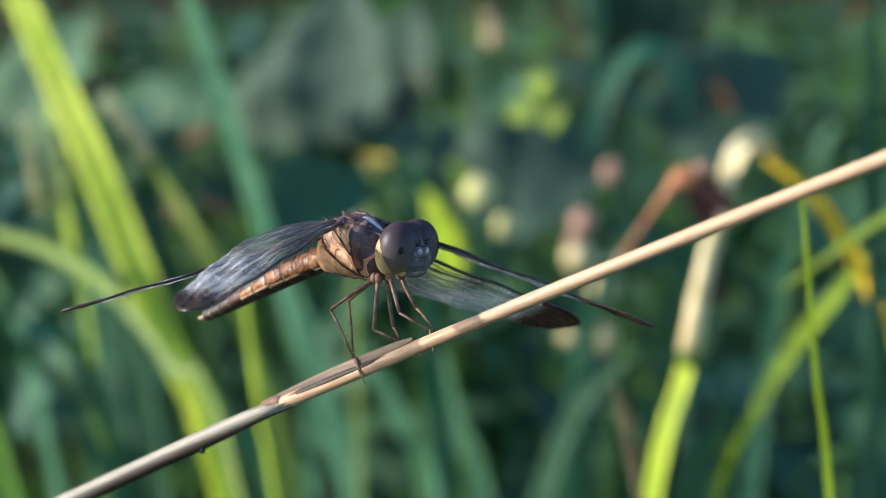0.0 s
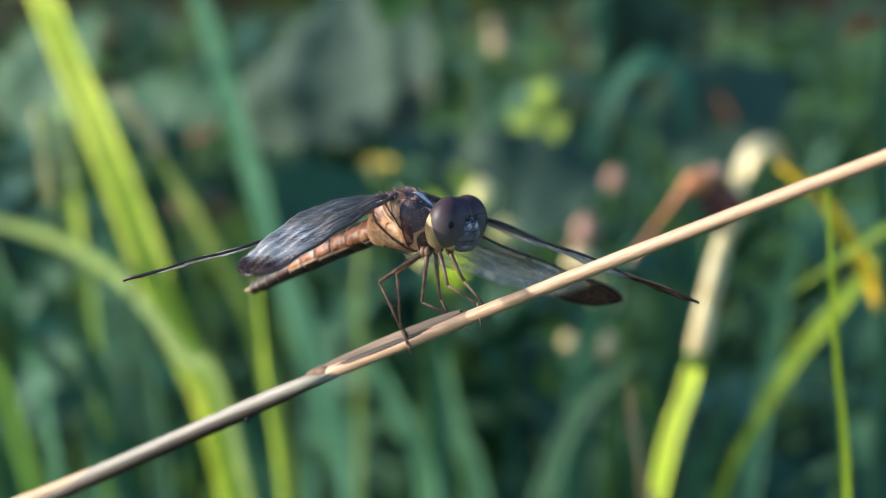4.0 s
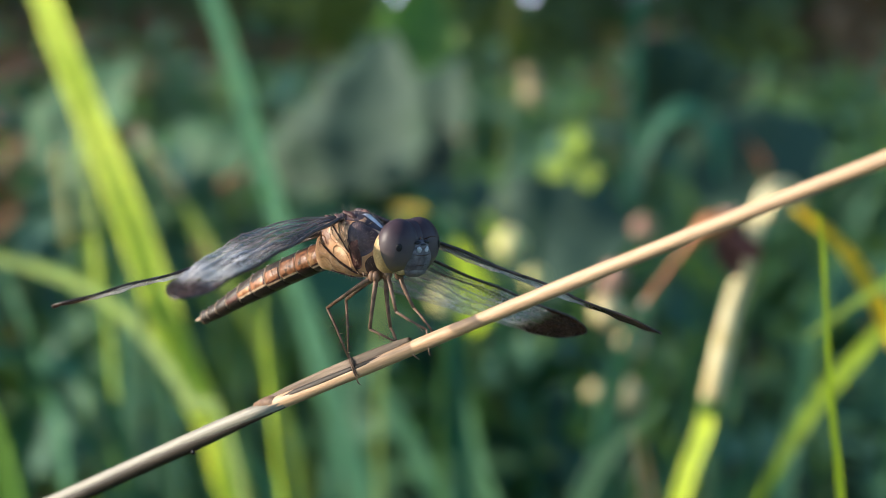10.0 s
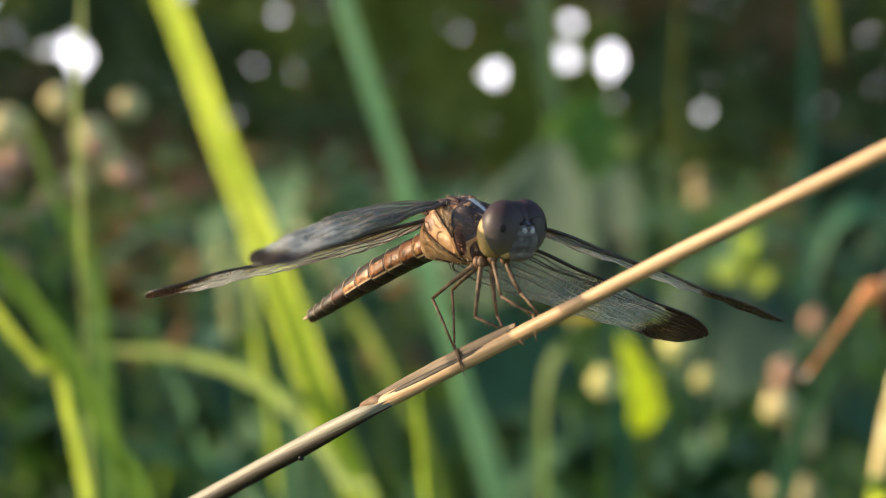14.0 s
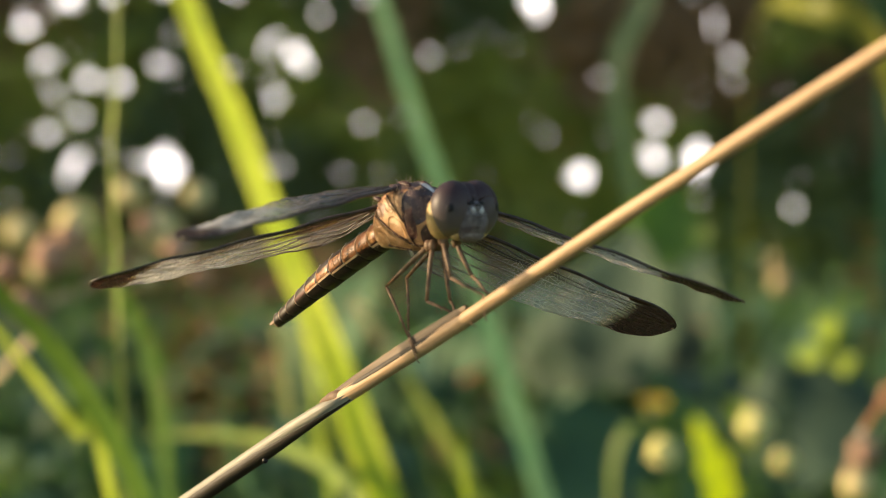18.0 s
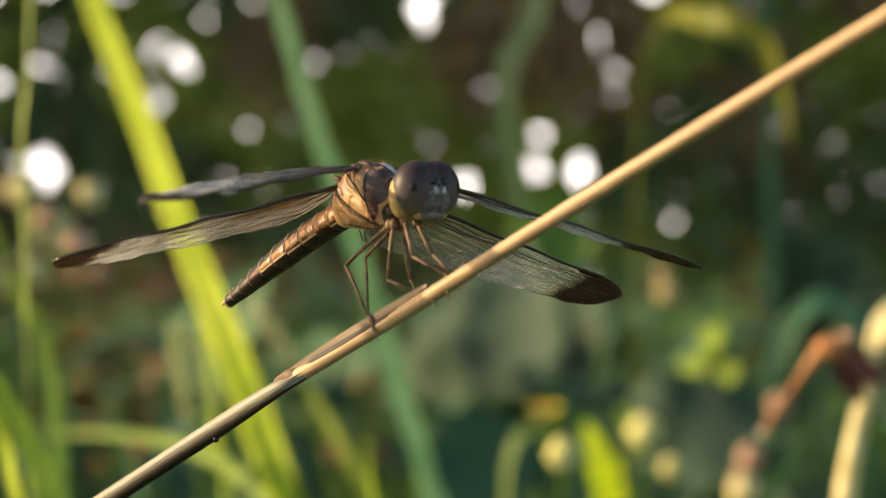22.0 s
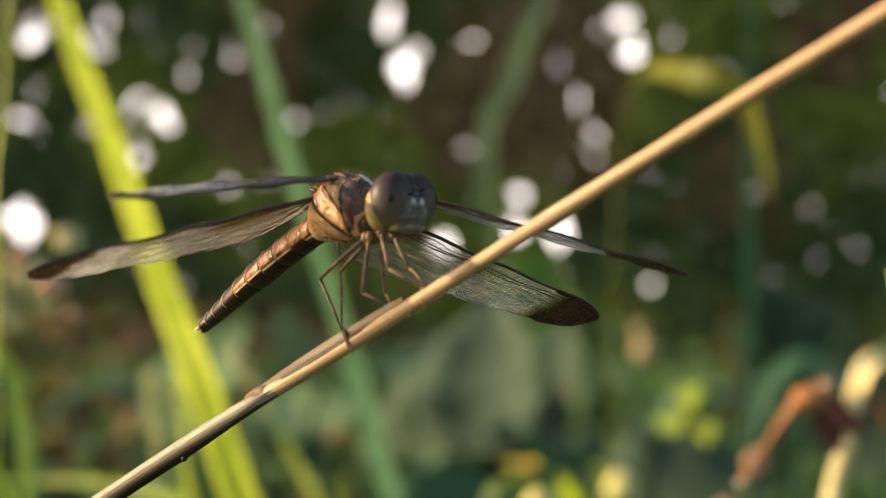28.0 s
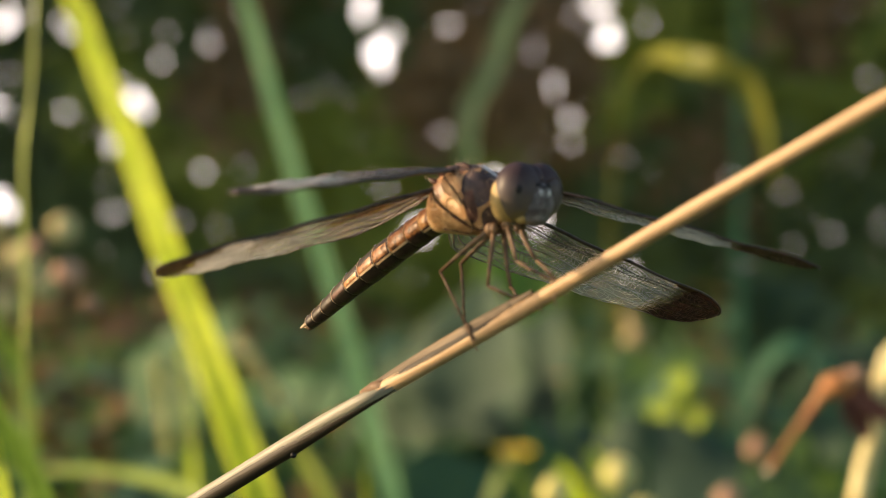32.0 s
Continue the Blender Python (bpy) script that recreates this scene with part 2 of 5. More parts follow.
def eye_material():
    m, nt, b = material("compound_eye", 0.46, 0.25)
    co = coords(nt)
    sep = nt.nodes.new("ShaderNodeSeparateXYZ")
    nt.links.new(co, sep.inputs[0])
    mr = nt.nodes.new("ShaderNodeMapRange")
    mr.inputs["From Min"].default_value, mr.inputs["From Max"].default_value = -0.0022, 0.0022
    nt.links.new(sep.outputs[2], mr.inputs[0])
    n = node(nt, "ShaderNodeTexNoise", Scale=1300.0, Detail=4.0)
    nt.links.new(co, n.inputs["Vector"])
    ad = nt.nodes.new("ShaderNodeMath")
    ad.operation = "MULTIPLY_ADD"
    nt.links.new(n.outputs[0], ad.inputs[0])
    ad.inputs[1].default_value = 0.25
    nt.links.new(mr.outputs[0], ad.inputs[2])
    col = ramp(nt, ad.outputs[0], ((0.08, (0.20, 0.16, 0.065)), (0.32, (0.115, 0.094, 0.078)), (0.60, (0.074, 0.057, 0.060)), (0.95, (0.043, 0.026, 0.030))))
    nt.links.new(col, b.inputs["Base Color"])
    v = node(nt, "ShaderNodeTexVoronoi", Scale=9000.0)
    nt.links.new(co, v.inputs["Vector"])
    bumped(nt, b, v.outputs[0], 0.12, 0.00003)
    return m


def membrane_material(name, tip_from, lit_veil=0.40, sheen=0.17, slope=-0.42):
    """Clear wing skin with a dark brown tip and a brown flush near the base."""
    m, nt, b = material(name, 0.25, 0.55)
    co = coords(nt)
    n = node(nt, "ShaderNodeTexNoise", Scale=700.0, Detail=3.0)
    nt.links.new(co, n.inputs["Vector"])
    sep = nt.nodes.new("ShaderNodeSeparateXYZ")
    nt.links.new(co, sep.inputs[0])
    x = nt.nodes.new("ShaderNodeMath")
    x.operation = "MULTIPLY_ADD"
    nt.links.new(n.outputs[0], x.inputs[0])
    x.inputs[1].default_value = 0.0016
    nt.links.new(sep.outputs[0], x.inputs[2])
    # the dark tip reaches further in along one edge
    slant = nt.nodes.new("ShaderNodeMath")
    slant.operation = "MULTIPLY_ADD"
    nt.links.new(sep.outputs[1], slant.inputs[0])
    slant.inputs[1].default_value = slope
    nt.links.new(x.outputs[0], slant.inputs[2])
    mr = nt.nodes.new("ShaderNodeMapRange")
    mr.inputs["From Max"].default_value = 0.026
    nt.links.new(slant.outputs[0], mr.inputs[0])
    t = tip_from
    def grey(*stops):
        return [(p, (g, g, g)) for p, g in stops]

    # brown flush: two bands along the wing, on its front half only
    ym = nt.nodes.new("ShaderNodeMapRange")
    ym.inputs["From Min"].default_value, ym.inputs["From Max"].default_value = 0.0032, 0.0016
    nt.links.new(sep.outputs[1], ym.inputs[0])
    bands = ramp(nt, mr.outputs[0], grey((0.04, 0.05), (0.16, 0.35), (0.27, 0.85), (0.34, 0.12), (0.46, 0.10), (0.56, 0.30), (0.63, 0.05)))
    flush = nt.nodes.new("ShaderNodeMath")
    flush.operation = "MULTIPLY"
    nt.links.new(bands, flush.inputs[0])
    nt.links.new(ym.outputs[0], flush.inputs[1])
    tip = ramp(nt, mr.outputs[0], grey((t - 0.015, 0.0), (t + 0.01, 0.35), (t + 0.035, 1.0)))
    cover = nt.nodes.new("ShaderNodeMath")
    cover.operation = "MAXIMUM"
    nt.links.new(flush.outputs[0], cover.inputs[0])
    nt.links.new(tip, cover.inputs[1])
    # a whitish veil paints sun and sky sheen on the outer half; the inner half stays glassy
    veil = ramp(nt, mr.outputs[0], grey((0.05, lit_veil * 0.25), (0.40, lit_veil * 0.4), (0.62, lit_veil)))
    stain = ramp(nt, cover.outputs[0], grey((0.0, 0.0), (0.35, 0.45), (1.0, 0.97)))
    dark = nt.nodes.new("ShaderNodeMath")
    dark.operation = "MAXIMUM"
    nt.links.new(veil, dark.inputs[0])
    nt.links.new(stain, dark.inputs[1])
    skin = ramp(nt, cover.outputs[0], ((0.0, (0.92, 0.86, 0.82)), (0.30, (0.22, 0.115, 0.045)), (1.0, (0.034, 0.013, 0.009))))
    nt.links.new(skin, b.inputs["Base Color"])
    clear = nt.nodes.new("ShaderNodeBsdfTransparent")
    lit, both = nt.nodes.new("ShaderNodeBsdfTranslucent"), nt.nodes.new("ShaderNodeMixShader")
    nt.links.new(skin, lit.inputs[0])
    both.inputs[0].default_value = 0.55
    nt.links.new(b.outputs[0], both.inputs[1])
    nt.links.new(lit.outputs[0], both.inputs[2])
    mx = nt.nodes.new("ShaderNodeMixShader")
    nt.links.new(dark.outputs[0], mx.inputs[0])
    nt.links.new(clear.outputs[0], mx.inputs[1])
    nt.links.new(both.outputs[0], mx.inputs[2])
    bumped(nt, b, n.outputs[0], 0.7, 0.0002)
    # the glassy surface mirrors the sky at shallow angles
    gloss, fres, top = nt.nodes.new("ShaderNodeBsdfGlossy"), node(nt, "ShaderNodeFresnel", IOR=2.1), nt.nodes.new("ShaderNodeMixShader")
    gloss.inputs["Roughness"].default_value = 0.16
    bump = b.inputs["Normal"].links[0].from_socket
    nt.links.new(bump, gloss.inputs["Normal"])
    film = nt.nodes.new("ShaderNodeMath")
    film.operation = "MINIMUM"
    nt.links.new(fres.outputs[0], film.inputs[0])
    film.inputs[1].default_value = sheen
    dull = nt.nodes.new("ShaderNodeMath")
    dull.operation = "MULTIPLY"
    nt.links.new(film.outputs[0], dull.inputs[0])
    nt.links.new(ramp(nt, tip, grey((0.0, 1.0), (1.0, 0.15))), dull.inputs[1])
    nt.links.new(dull.outputs[0], top.inputs[0])
    nt.links.new(mx.outputs[0], top.inputs[1])
    nt.links.new(gloss.outputs[0], top.inputs[2])
    nt.links.new(top.outputs[0], nt.nodes["Material Output"].inputs[0])
    return m


M_EYE = eye_material()
M_SKIN = membrane_material("wing_skin", 0.74, 0.72, 0.38)
M_SKIN_HIND = membrane_material("hind_wing_skin", 0.80, 0.34, 0.2, 0.15)
M_SKIN_VEILED = membrane_material("veiled_wing_skin", 0.775, 0.55, 0.17, -0.75)
M_SKIN_LONG = membrane_material("long_wing_skin", 0.80, 0.75, 0.5)
M_VEIN = speckled("wing_vein", (0.025, 0.016, 0.012), (0.09, 0.06, 0.045), 1500, 0.35, spec=0.5)


def net_material():
    """Cross veins: sunlight painted as a pale tone on the clear skin, dark brown in the wing's tip."""
    m, nt, b = material("cross_vein", 0.35, 0.5)
    co = coords(nt)
    sep = nt.nodes.new("ShaderNodeSeparateXYZ")
    nt.links.new(co, sep.inputs[0])
    mr = nt.nodes.new("ShaderNodeMapRange")
    mr.inputs["From Max"].default_value = 0.026
    nt.links.new(sep.outputs[0], mr.inputs[0])
    n = node(nt, "ShaderNodeTexNoise", Scale=500.0, Detail=2.0)
    nt.links.new(co, n.inputs["Vector"])
    pale = ramp(nt, n.outputs[0], ((0.35, (0.42, 0.39, 0.36)), (0.6, (0.70, 0.67, 0.64))))
    tip = ramp(nt, mr.outputs[0], ((0.10, (0.24, 0.18, 0.14)), (0.38, (0.52, 0.44, 0.39)), (0.50, (1, 1, 1)), (0.72, (1, 0.98, 0.95)), (0.80, (0.14, 0.08, 0.06))))
    nt.links.new(mixed(nt, 1.0, pale, tip, "MULTIPLY"), b.inputs["Base Color"])
    return m


M_NET = net_material()


# ---- building blocks ----
class Mesh:
    """Vertices and faces gathered piece by piece into one mesh."""

    def __init__(self):
        self.v, self.f = [], []

    def tube(self, pts, radii, seg=8, closed=True):
        pts = [Vector(p) for p in pts]
        if isinstance(radii, (int, float)):
            radii = [radii] * len(pts)
        start, side = len(self.v), None
        for i, p in enumerate(pts):
            d = (pts[min(i + 1, len(pts) - 1)] - pts[max(i - 1, 0)]).normalized()
            if side is None:
                side = d.cross(Vector((0, 0, 1)) if abs(d.z) < 0.9 else Vector((1, 0, 0))).normalized()
            side = (side - d * side.dot(d)).normalized()
            up = d.cross(side)
            for k in range(seg):
                a = 2 * math.pi * k / seg
                self.v.append(p + (side * math.cos(a) + up * math.sin(a)) * radii[i])
        for i in range(len(pts) - 1):
            for k in range(seg):
                a, b = start + i * seg + k, start + i * seg + (k + 1) % seg
                self.f.append((a, b, b + seg, a + seg))
        if closed:
            self.f.append(tuple(start + k for k in reversed(range(seg))))
            self.f.append(tuple(start + (len(pts) - 1) * seg + k for k in range(seg)))
        return self

    def ball(self, centre, axes, rings=10, seg=14, wobble=0.0, seed=1):
        """An ellipsoid; axes are three half-axis vectors, the poles lie on the third."""
        c, (a, b, n) = Vector(centre), [Vector(q) for q in axes]
        start, rnd = len(self.v), random.Random(seed)
        self.v.append(c - n)
        for i in range(1, rings):
            th = math.pi * i / rings
            for k in range(seg):
                ph, w = 2 * math.pi * k / seg, 1 + wobble * (rnd.random() - 0.5)
                self.v.append(c + (a * math.cos(ph) * math.sin(th) + b * math.sin(ph) * math.sin(th)) * w - n * math.cos(th))
        self.v.append(c + n)
        last = len(self.v) - 1
        for k in range(seg):
            self.f.append((start, start + 1 + (k + 1) % seg, start + 1 + k))
            self.f.append((last, last - seg + k, last - seg + (k + 1) % seg))
        for i in range(rings - 2):
            for k in range(seg):
                p, q = start + 1 + i * seg + k, start + 1 + i * seg + (k + 1) % seg
                self.f.append((p, q, q + seg, p + seg))
        return self

    def blade(self, pts, widths, facing=(0, -1, 0), fold=0.12, thick=0.0002, across=4):
        """A leaf blade: a folded strip with thickness along pts, widths across; a list of facings twists it."""
        pts = [Vector(p) for p in pts]
        turns = [Vector(q) for q in (facing if isinstance(facing, list) else [facing, facing])]
        start, row = len(self.v), across + 1
        for side in (1, -1):
            for i, p in enumerate(pts):
                d = (pts[min(i + 1, len(pts) - 1)] - pts[max(i - 1, 0)]).normalized()
                along = i / (len(pts) - 1) * (len(turns) - 1)
                j = min(int(along), len(turns) - 2)
                s = d.cross(turns[j].lerp(turns[j + 1], along - j)).normalized()
                n = s.cross(d).normalized()
                for k in range(row):
                    u = k / across * 2 - 1
                    self.v.append(p + s * u * widths[i] / 2 + n * (fold * widths[i] * (abs(u) - 0.5) + side * thick / 2 * (1.2 - abs(u))))
        m = len(pts) * row
        for i in range(len(pts) - 1):
            for k in range(across):
                a = start + i * row + k
                self.f.append((a, a + 1, a + 1 + row, a + row))
                b = a + m
                self.f.append((b, b + row, b + 1 + row, b + 1))
            for a in (start + i * row, start + i * row + across):
                self.f.append((a, a + row, a + row + m, a + m))
        return self

    def make(self, name, smooth=True):
        me = bpy.data.meshes.new(name)
        me.from_pydata([tuple(v) for v in self.v], [], self.f)
        me.update()
        if smooth:
            me.polygons.foreach_set("use_smooth", [True] * len(me.polygons))
        return me


def part(name, mesh, mat, parent=None, label=""):
    """Links a gathered mesh as one object under its thing or part."""
    me = mesh.make(name) if isinstance(mesh, Mesh) else mesh
    if not me.materials:
        me.materials.append(mat)
    ob = new(name, me)
    ob.parent = parent
    return tagged(ob, label) if label else ob


def thing(name, at, label, category, group="", kind=""):
    ob = new(name)
    ob.location, ob.empty_display_size = at, 0.01
    return tagged(ob, label, category, group, kind)


def curve(pts, n):
    """n + 1 points of a smooth line through pts (Catmull-Rom)."""
    p = [Vector(q) for q in pts]
    p = [p[0] * 2 - p[1]] + p + [p[-1] * 2 - p[-2]]
    out, m = [], len(p) - 3
    for i in range(n + 1):
        u = min(i / n * m, m - 1e-6)
        k, t = int(u), u - int(u)
        a, b, c, d = p[k:k + 4]
        out.append(0.5 * (2 * b + (c - a) * t + (2 * a - 5 * b + 4 * c - d) * t * t + (3 * b - a - 3 * c + d) * t ** 3))
    return out


def mm(x, y, z):
    return Vector((x, y, z)) * 0.001


# ---- ground ----
def ground():
    g = Mesh()
    rim = [-400, -120, -40, -14] + [-6 + 0.25 * i for i in range(49)] + [14, 40, 120, 400]
    for y in rim:
        for x in rim:
            near_by = max(0.0, 1 - max(abs(x), abs(y)) / 8)
            g.v.append(Vector((x, y, (noise.noise(Vector((x * 1.3, y * 1.3, 0))) * 0.05 + noise.noise(Vector((x * 5, y * 5, 3))) * 0.015) * near_by)))
    w = len(rim)
    for j in range(w - 1):
        for i in range(w - 1):
            a = j * w + i
            g.f.append((a, a + 1, a + 1 + w, a + w))
    tagged(part("ground", g, M_SOIL), "dark soil with leaf litter under the weeds", "ground", kind="structure")


ground()


# ---- the dry stem ----
def on_stem(x):
    """The point of the stem's axis at x mm."""
    rise, sag = max(0.0, x) / 30, max(0.0, -x - 12) / 20
    bow = 0.3 * max(0.0, 1 - ((x - 20) / 22) ** 2)
    return mm(x, 0.52 - 0.7218 * x - 2.7 * rise, 390.64 + 0.5946 * x + 0.4 * rise + bow - 0.8 * sag ** 1.3)


def dry_stem():
    t = thing("dry_reed", (-0.26, 0.24, 0), "dry straw-coloured grass stem with a split sheath, leaning", "stem")
    o = t.location
    low = [Vector((-0.26, 0.24, 0.0)), Vector((-0.20, 0.175, 0.16)), Vector((-0.125, 0.098, 0.298)), on_stem(-60), on_stem(-30)]
    pts = curve(low, 24) + [on_stem(x) for x in range(-26, 48, 3)] + [on_stem(52) + mm(0, 0, 0.6), on_stem(60) + mm(2, 3, 0.5)]
    n = len(pts)
    culm = Mesh().tube([p - o for p in pts], [0.00080 - 0.00031 * i / n + 0.00002 * math.sin(i * 1.7) for i in range(n)], 14)
    part("culm", culm, M_STRAW, t, "pale straw-coloured dry culm")
    down = mm(-0.3, -2.3, -4.3).normalized() * 0.00060
    lower = [on_stem(x) for x in range(-90, -8, 3)]
    k = len(lower) - 1
    part("sheath", Mesh().tube([p + down * 0.08 - o for p in lower], [0.00076 + 0.00003 * math.sin(i * 0.8) - 0.00009 * max(0, i - k + 2) for i in range(k + 1)], 14), M_WRAP, t, "grey-brown dry leaf sheath round the stem")
    # dark tube below the sheath: dark sheath and underside shade in one colour
    part("shaded_underside", Mesh().tube([p + down * (0.84 + 0.10 * math.sin(i * 0.55)) - o for i, p in enumerate(lower[3:])], [(0.00066 + 0.00004 * math.sin(i * 0.4)) * min(1, 0.2 + 0.3 * (k - 3 - i)) for i in range(k - 2)], 12), M_SHEATH_SHADE, t, "dark lower sheath with the underside's shade in its colour")
    up = Vector((-0.25, 0.1, 0.95)).normalized()
    stub = [on_stem(x) + up * (0.00038 + 0.00042 * min(1, max(0, x + 10.5) / 7)) for x in (-11, -9, -7, -5, -3, -1, 0.6, 1.6)]
    part("peeled_sheath", Mesh().blade([p - o for p in stub], [0.0009, 0.0011, 0.0011, 0.0010, 0.0009, 0.0008, 0.0006, 0.0003], (0.35, -0.75, 0.55), 0.3, 0.0004), M_PEEL, t, "peeled split end of the sheath")
    part("stem_node", Mesh().tube([on_stem(-11.6) + up * 0.00055 - o, on_stem(-10.6) + up * 0.0004 - o, on_stem(-9.9) + up * 0.00015 - o, on_stem(-9.3) - up * 0.0002 - o], [0.0003, 0.0006, 0.00062, 0.0004], 12), M_SCAR, t, "dark slanting scar at the stem's node")
    gap = [on_stem(x) + up * 0.00040 + mm(0.1, -0.35, 0) for x in (-10, -8, -6, -4, -2, 0, 1.2)]
    part("sheath_split", Mesh().tube([p - o for p in gap], [0.0002, 0.00034, 0.00036, 0.00034, 0.0003, 0.00022, 0.0001], 8), M_SHEATH_SHADE, t, "dark split under the peeled sheath")
    part("speck", Mesh().ball(on_stem(-17.5) + mm(0, -0.7, -1.05) - o, (mm(0.3, 0, 0), mm(0, 0.2, 0), mm(0, 0, 0.25)), 6, 8, 0.4), M_SPOT, t)


dry_stem()


# ---- the perched dragonfly ----
HEAD = mm(1.3, 1.75, 399.85)
H_UP = Vector((0.06, -0.05, 1)).normalized()
H_FWD = Vector((0.60, -0.80, 0.0))
H_FWD = (H_FWD - H_UP * H_FWD.dot(H_UP)).normalized()
H_RIGHT = H_FWD.cross(H_UP).normalized()
BODY = mm(-3.1, 5.0, 399.6)


def dragonfly():
    t = thing("dragonfly", BODY, "perched dragonfly with clear dark-tipped wings on a dry stem", "dragonfly")
    # head
    def on_head(r, f, u):
        """A place in the head's space: mm to its right, forwards and up."""
        return (H_RIGHT * r + H_FWD * f + H_UP * u) * 0.001

    def lump(name, at, size, mat, label="", rings=12, seg=18, wobble=0.0, seed=1):
        axes = [d * q * 0.001 for d, q in zip((H_RIGHT, H_FWD, H_UP), size)]
        return part(name, Mesh().ball(on_head(*at), axes, rings, seg, wobble, seed), mat, head, label)

    skull = Mesh().ball((0, 0, 0), (H_RIGHT * 0.0018, H_FWD * 0.00170, H_UP * 0.00228), 18, 26)
    head = part("head", skull, M_EYE, t)
    head.location = HEAD - BODY
    for side_ in (1, -1):
        size = (0.00188, 0.00180, 0.00228)
        e = Mesh().ball((0, 0, 0), (H_RIGHT * size[0], H_FWD * size[1], H_UP * size[2]), 22, 32)
        eye = part("compound_eye", e, M_EYE, head, "grey-brown compound eye")
        eye.location = on_head(1.02 * side_, 0.0, 0.10)
        d = (H_FWD * 0.80 + H_RIGHT * 0.60 * side_ + H_UP * 0.10).normalized()
        spot = eye.location + d.dot(H_RIGHT) * H_RIGHT * size[0] + d.dot(H_FWD) * H_FWD * size[1] + d.dot(H_UP) * H_UP * size[2]
        part("eye_spot", Mesh().ball(spot, ((H_RIGHT - d * H_RIGHT.dot(d)).normalized() * 0.00027, (H_UP - d * H_UP.dot(d)).normalized() * 0.00034, d * 0.00005), 8, 14), M_SPOT, head, "dark spot on the eye")
        lump("eye_rear", (1.60 * side_, -0.50, -0.42), (1.40, 1.20, 1.92), M_REAR, "yellowish rim behind the eye")
    lump("face_plate", (0, 0.72, -0.62), (1.62, 1.38, 1.86), M_FACE, "grey face plate", 18, 26, 0.025, 4)
    lump("brow", (0, 1.22, 0.30), (0.95, 0.84, 0.62), M_FACE, "grey brow above the face", 12, 18, 0.05)
    lump("lip", (0, 0.86, -1.72), (1.22, 1.02, 0.72), M_LIP, "dull grey-brown lip", 12, 18, 0.06, 6)
    for side_ in (1, -1):
        lump("face_bump", (0.34 * side_, 1.90, 0.12), (0.27, 0.16, 0.30), M_BUMP, "whitish bump of the face", 8, 12, 0.15, 7)
        lump("brow_mark", (0.42 * side_, 1.74, 0.66), (0.36, 0.14, 0.17), M_SPOT, "black mark on the brow", 8, 12, 0.2, 8)
        lump("jaw", (0.98 * side_, 0.55, -1.78), (0.62, 0.62, 0.50), M_REAR, "tan corner of the jaw", 10, 14, 0.1, 9)
        horn = on_head(0.28 * side_, 1.72, 0.92)
        part("antenna", Mesh().tube([horn, horn + on_head(0.3 * side_, 0.5, 0.35), horn + on_head(0.7 * side_, 1.0, 0.3)], [0.00006, 0.00004, 0.00002], 6), M_LINE, head)
    lump("brow_mark", (0, 1.98, 0.54), (0.30, 0.08, 0.09), M_SPOT, "", 8, 12, 0.2, 10)
    for u, f, wide, bow in ((-0.36, 2.11, 1.2, 0.16), (-1.20, 2.02, 1.1, 0.2)):
        line = [on_head(wide * k / 5, f - 0.36 * (wide * k / 5) ** 2, u + bow * (k / 5) ** 2) for k in range(-5, 6)]
        part("face_line", Mesh().tube(line, [0.000055 - 0.000008 * abs(k) for k in range(-5, 6)], 5), M_LINE, head)
    # thorax
    fw = Vector((0.80, -0.58, 0.14)).normalized()
    rt = fw.cross(Vector((0, 0, 1))).normalized()
    up = rt.cross(fw).normalized()
    th, seg = Mesh(), 24
    # offset along the body, half width, half height up, half height down, shift up
    sections = ((-3.6, 0.9, 0.9, 0.9, -0.9), (-3.0, 1.6, 1.6, 1.6, -0.6), (-2.0, 2.1, 2.3, 2.2, -0.2), (-0.8, 2.3, 2.6, 2.7, 0.0), (0.6, 2.25, 2.6, 3.0, 0.0),
                (1.8, 1.95, 2.3, 2.9, -0.1), (2.7, 1.4, 1.5, 2.3, -0.2), (3.3, 0.8, 0.8, 1.2, -0.1), (3.9, 0.5, 0.5, 0.6, 0.1))
    for s, w, hu, hd, off in sections:
        for k in range(seg):
            a = 2 * math.pi * k / seg
            c, z = math.cos(a), math.sin(a)
            sx, sz = math.copysign(abs(c) ** 0.8, c), math.copysign(abs(z) ** 0.85, z)
            th.v.append((fw * s + rt * w * sx + up * (off + (hu if z > 0 else hd) * sz)) * 0.001)
    for i in range(len(sections) - 1):
        for k in range(seg):
            a, b = i * seg + k, i * seg + (k + 1) % seg
            th.f.append((a, b, b + seg, a + seg))
    th.f.append(tuple(range(seg)))
    th.f.append(tuple((len(sections) - 1) * seg + k for k in reversed(range(seg))))
    thorax = part("thorax", th, M_TAN, t, "tan-sided hairy thorax")

    def skin(s, a, lift=0.0):
        """A point on the thorax, s mm along it, a degrees up from its right side."""
        for (s0, *p), (s1, *q) in zip(sections, sections[1:]):
            if s0 <= s <= s1:
                u = (s - s0) / (s1 - s0)
                w, hu, hd, off = [x + (y - x) * u for x, y in zip(p, q)]
        c, z = math.cos(radians(a)), math.sin(radians(a))
        sx, sz = math.copysign(abs(c) ** 0.8, c), math.copysign(abs(z) ** 0.85, z)
        return (fw * s + rt * (w + lift) * sx + up * (off + ((hu if z > 0 else hd) + lift) * sz)) * 0.001

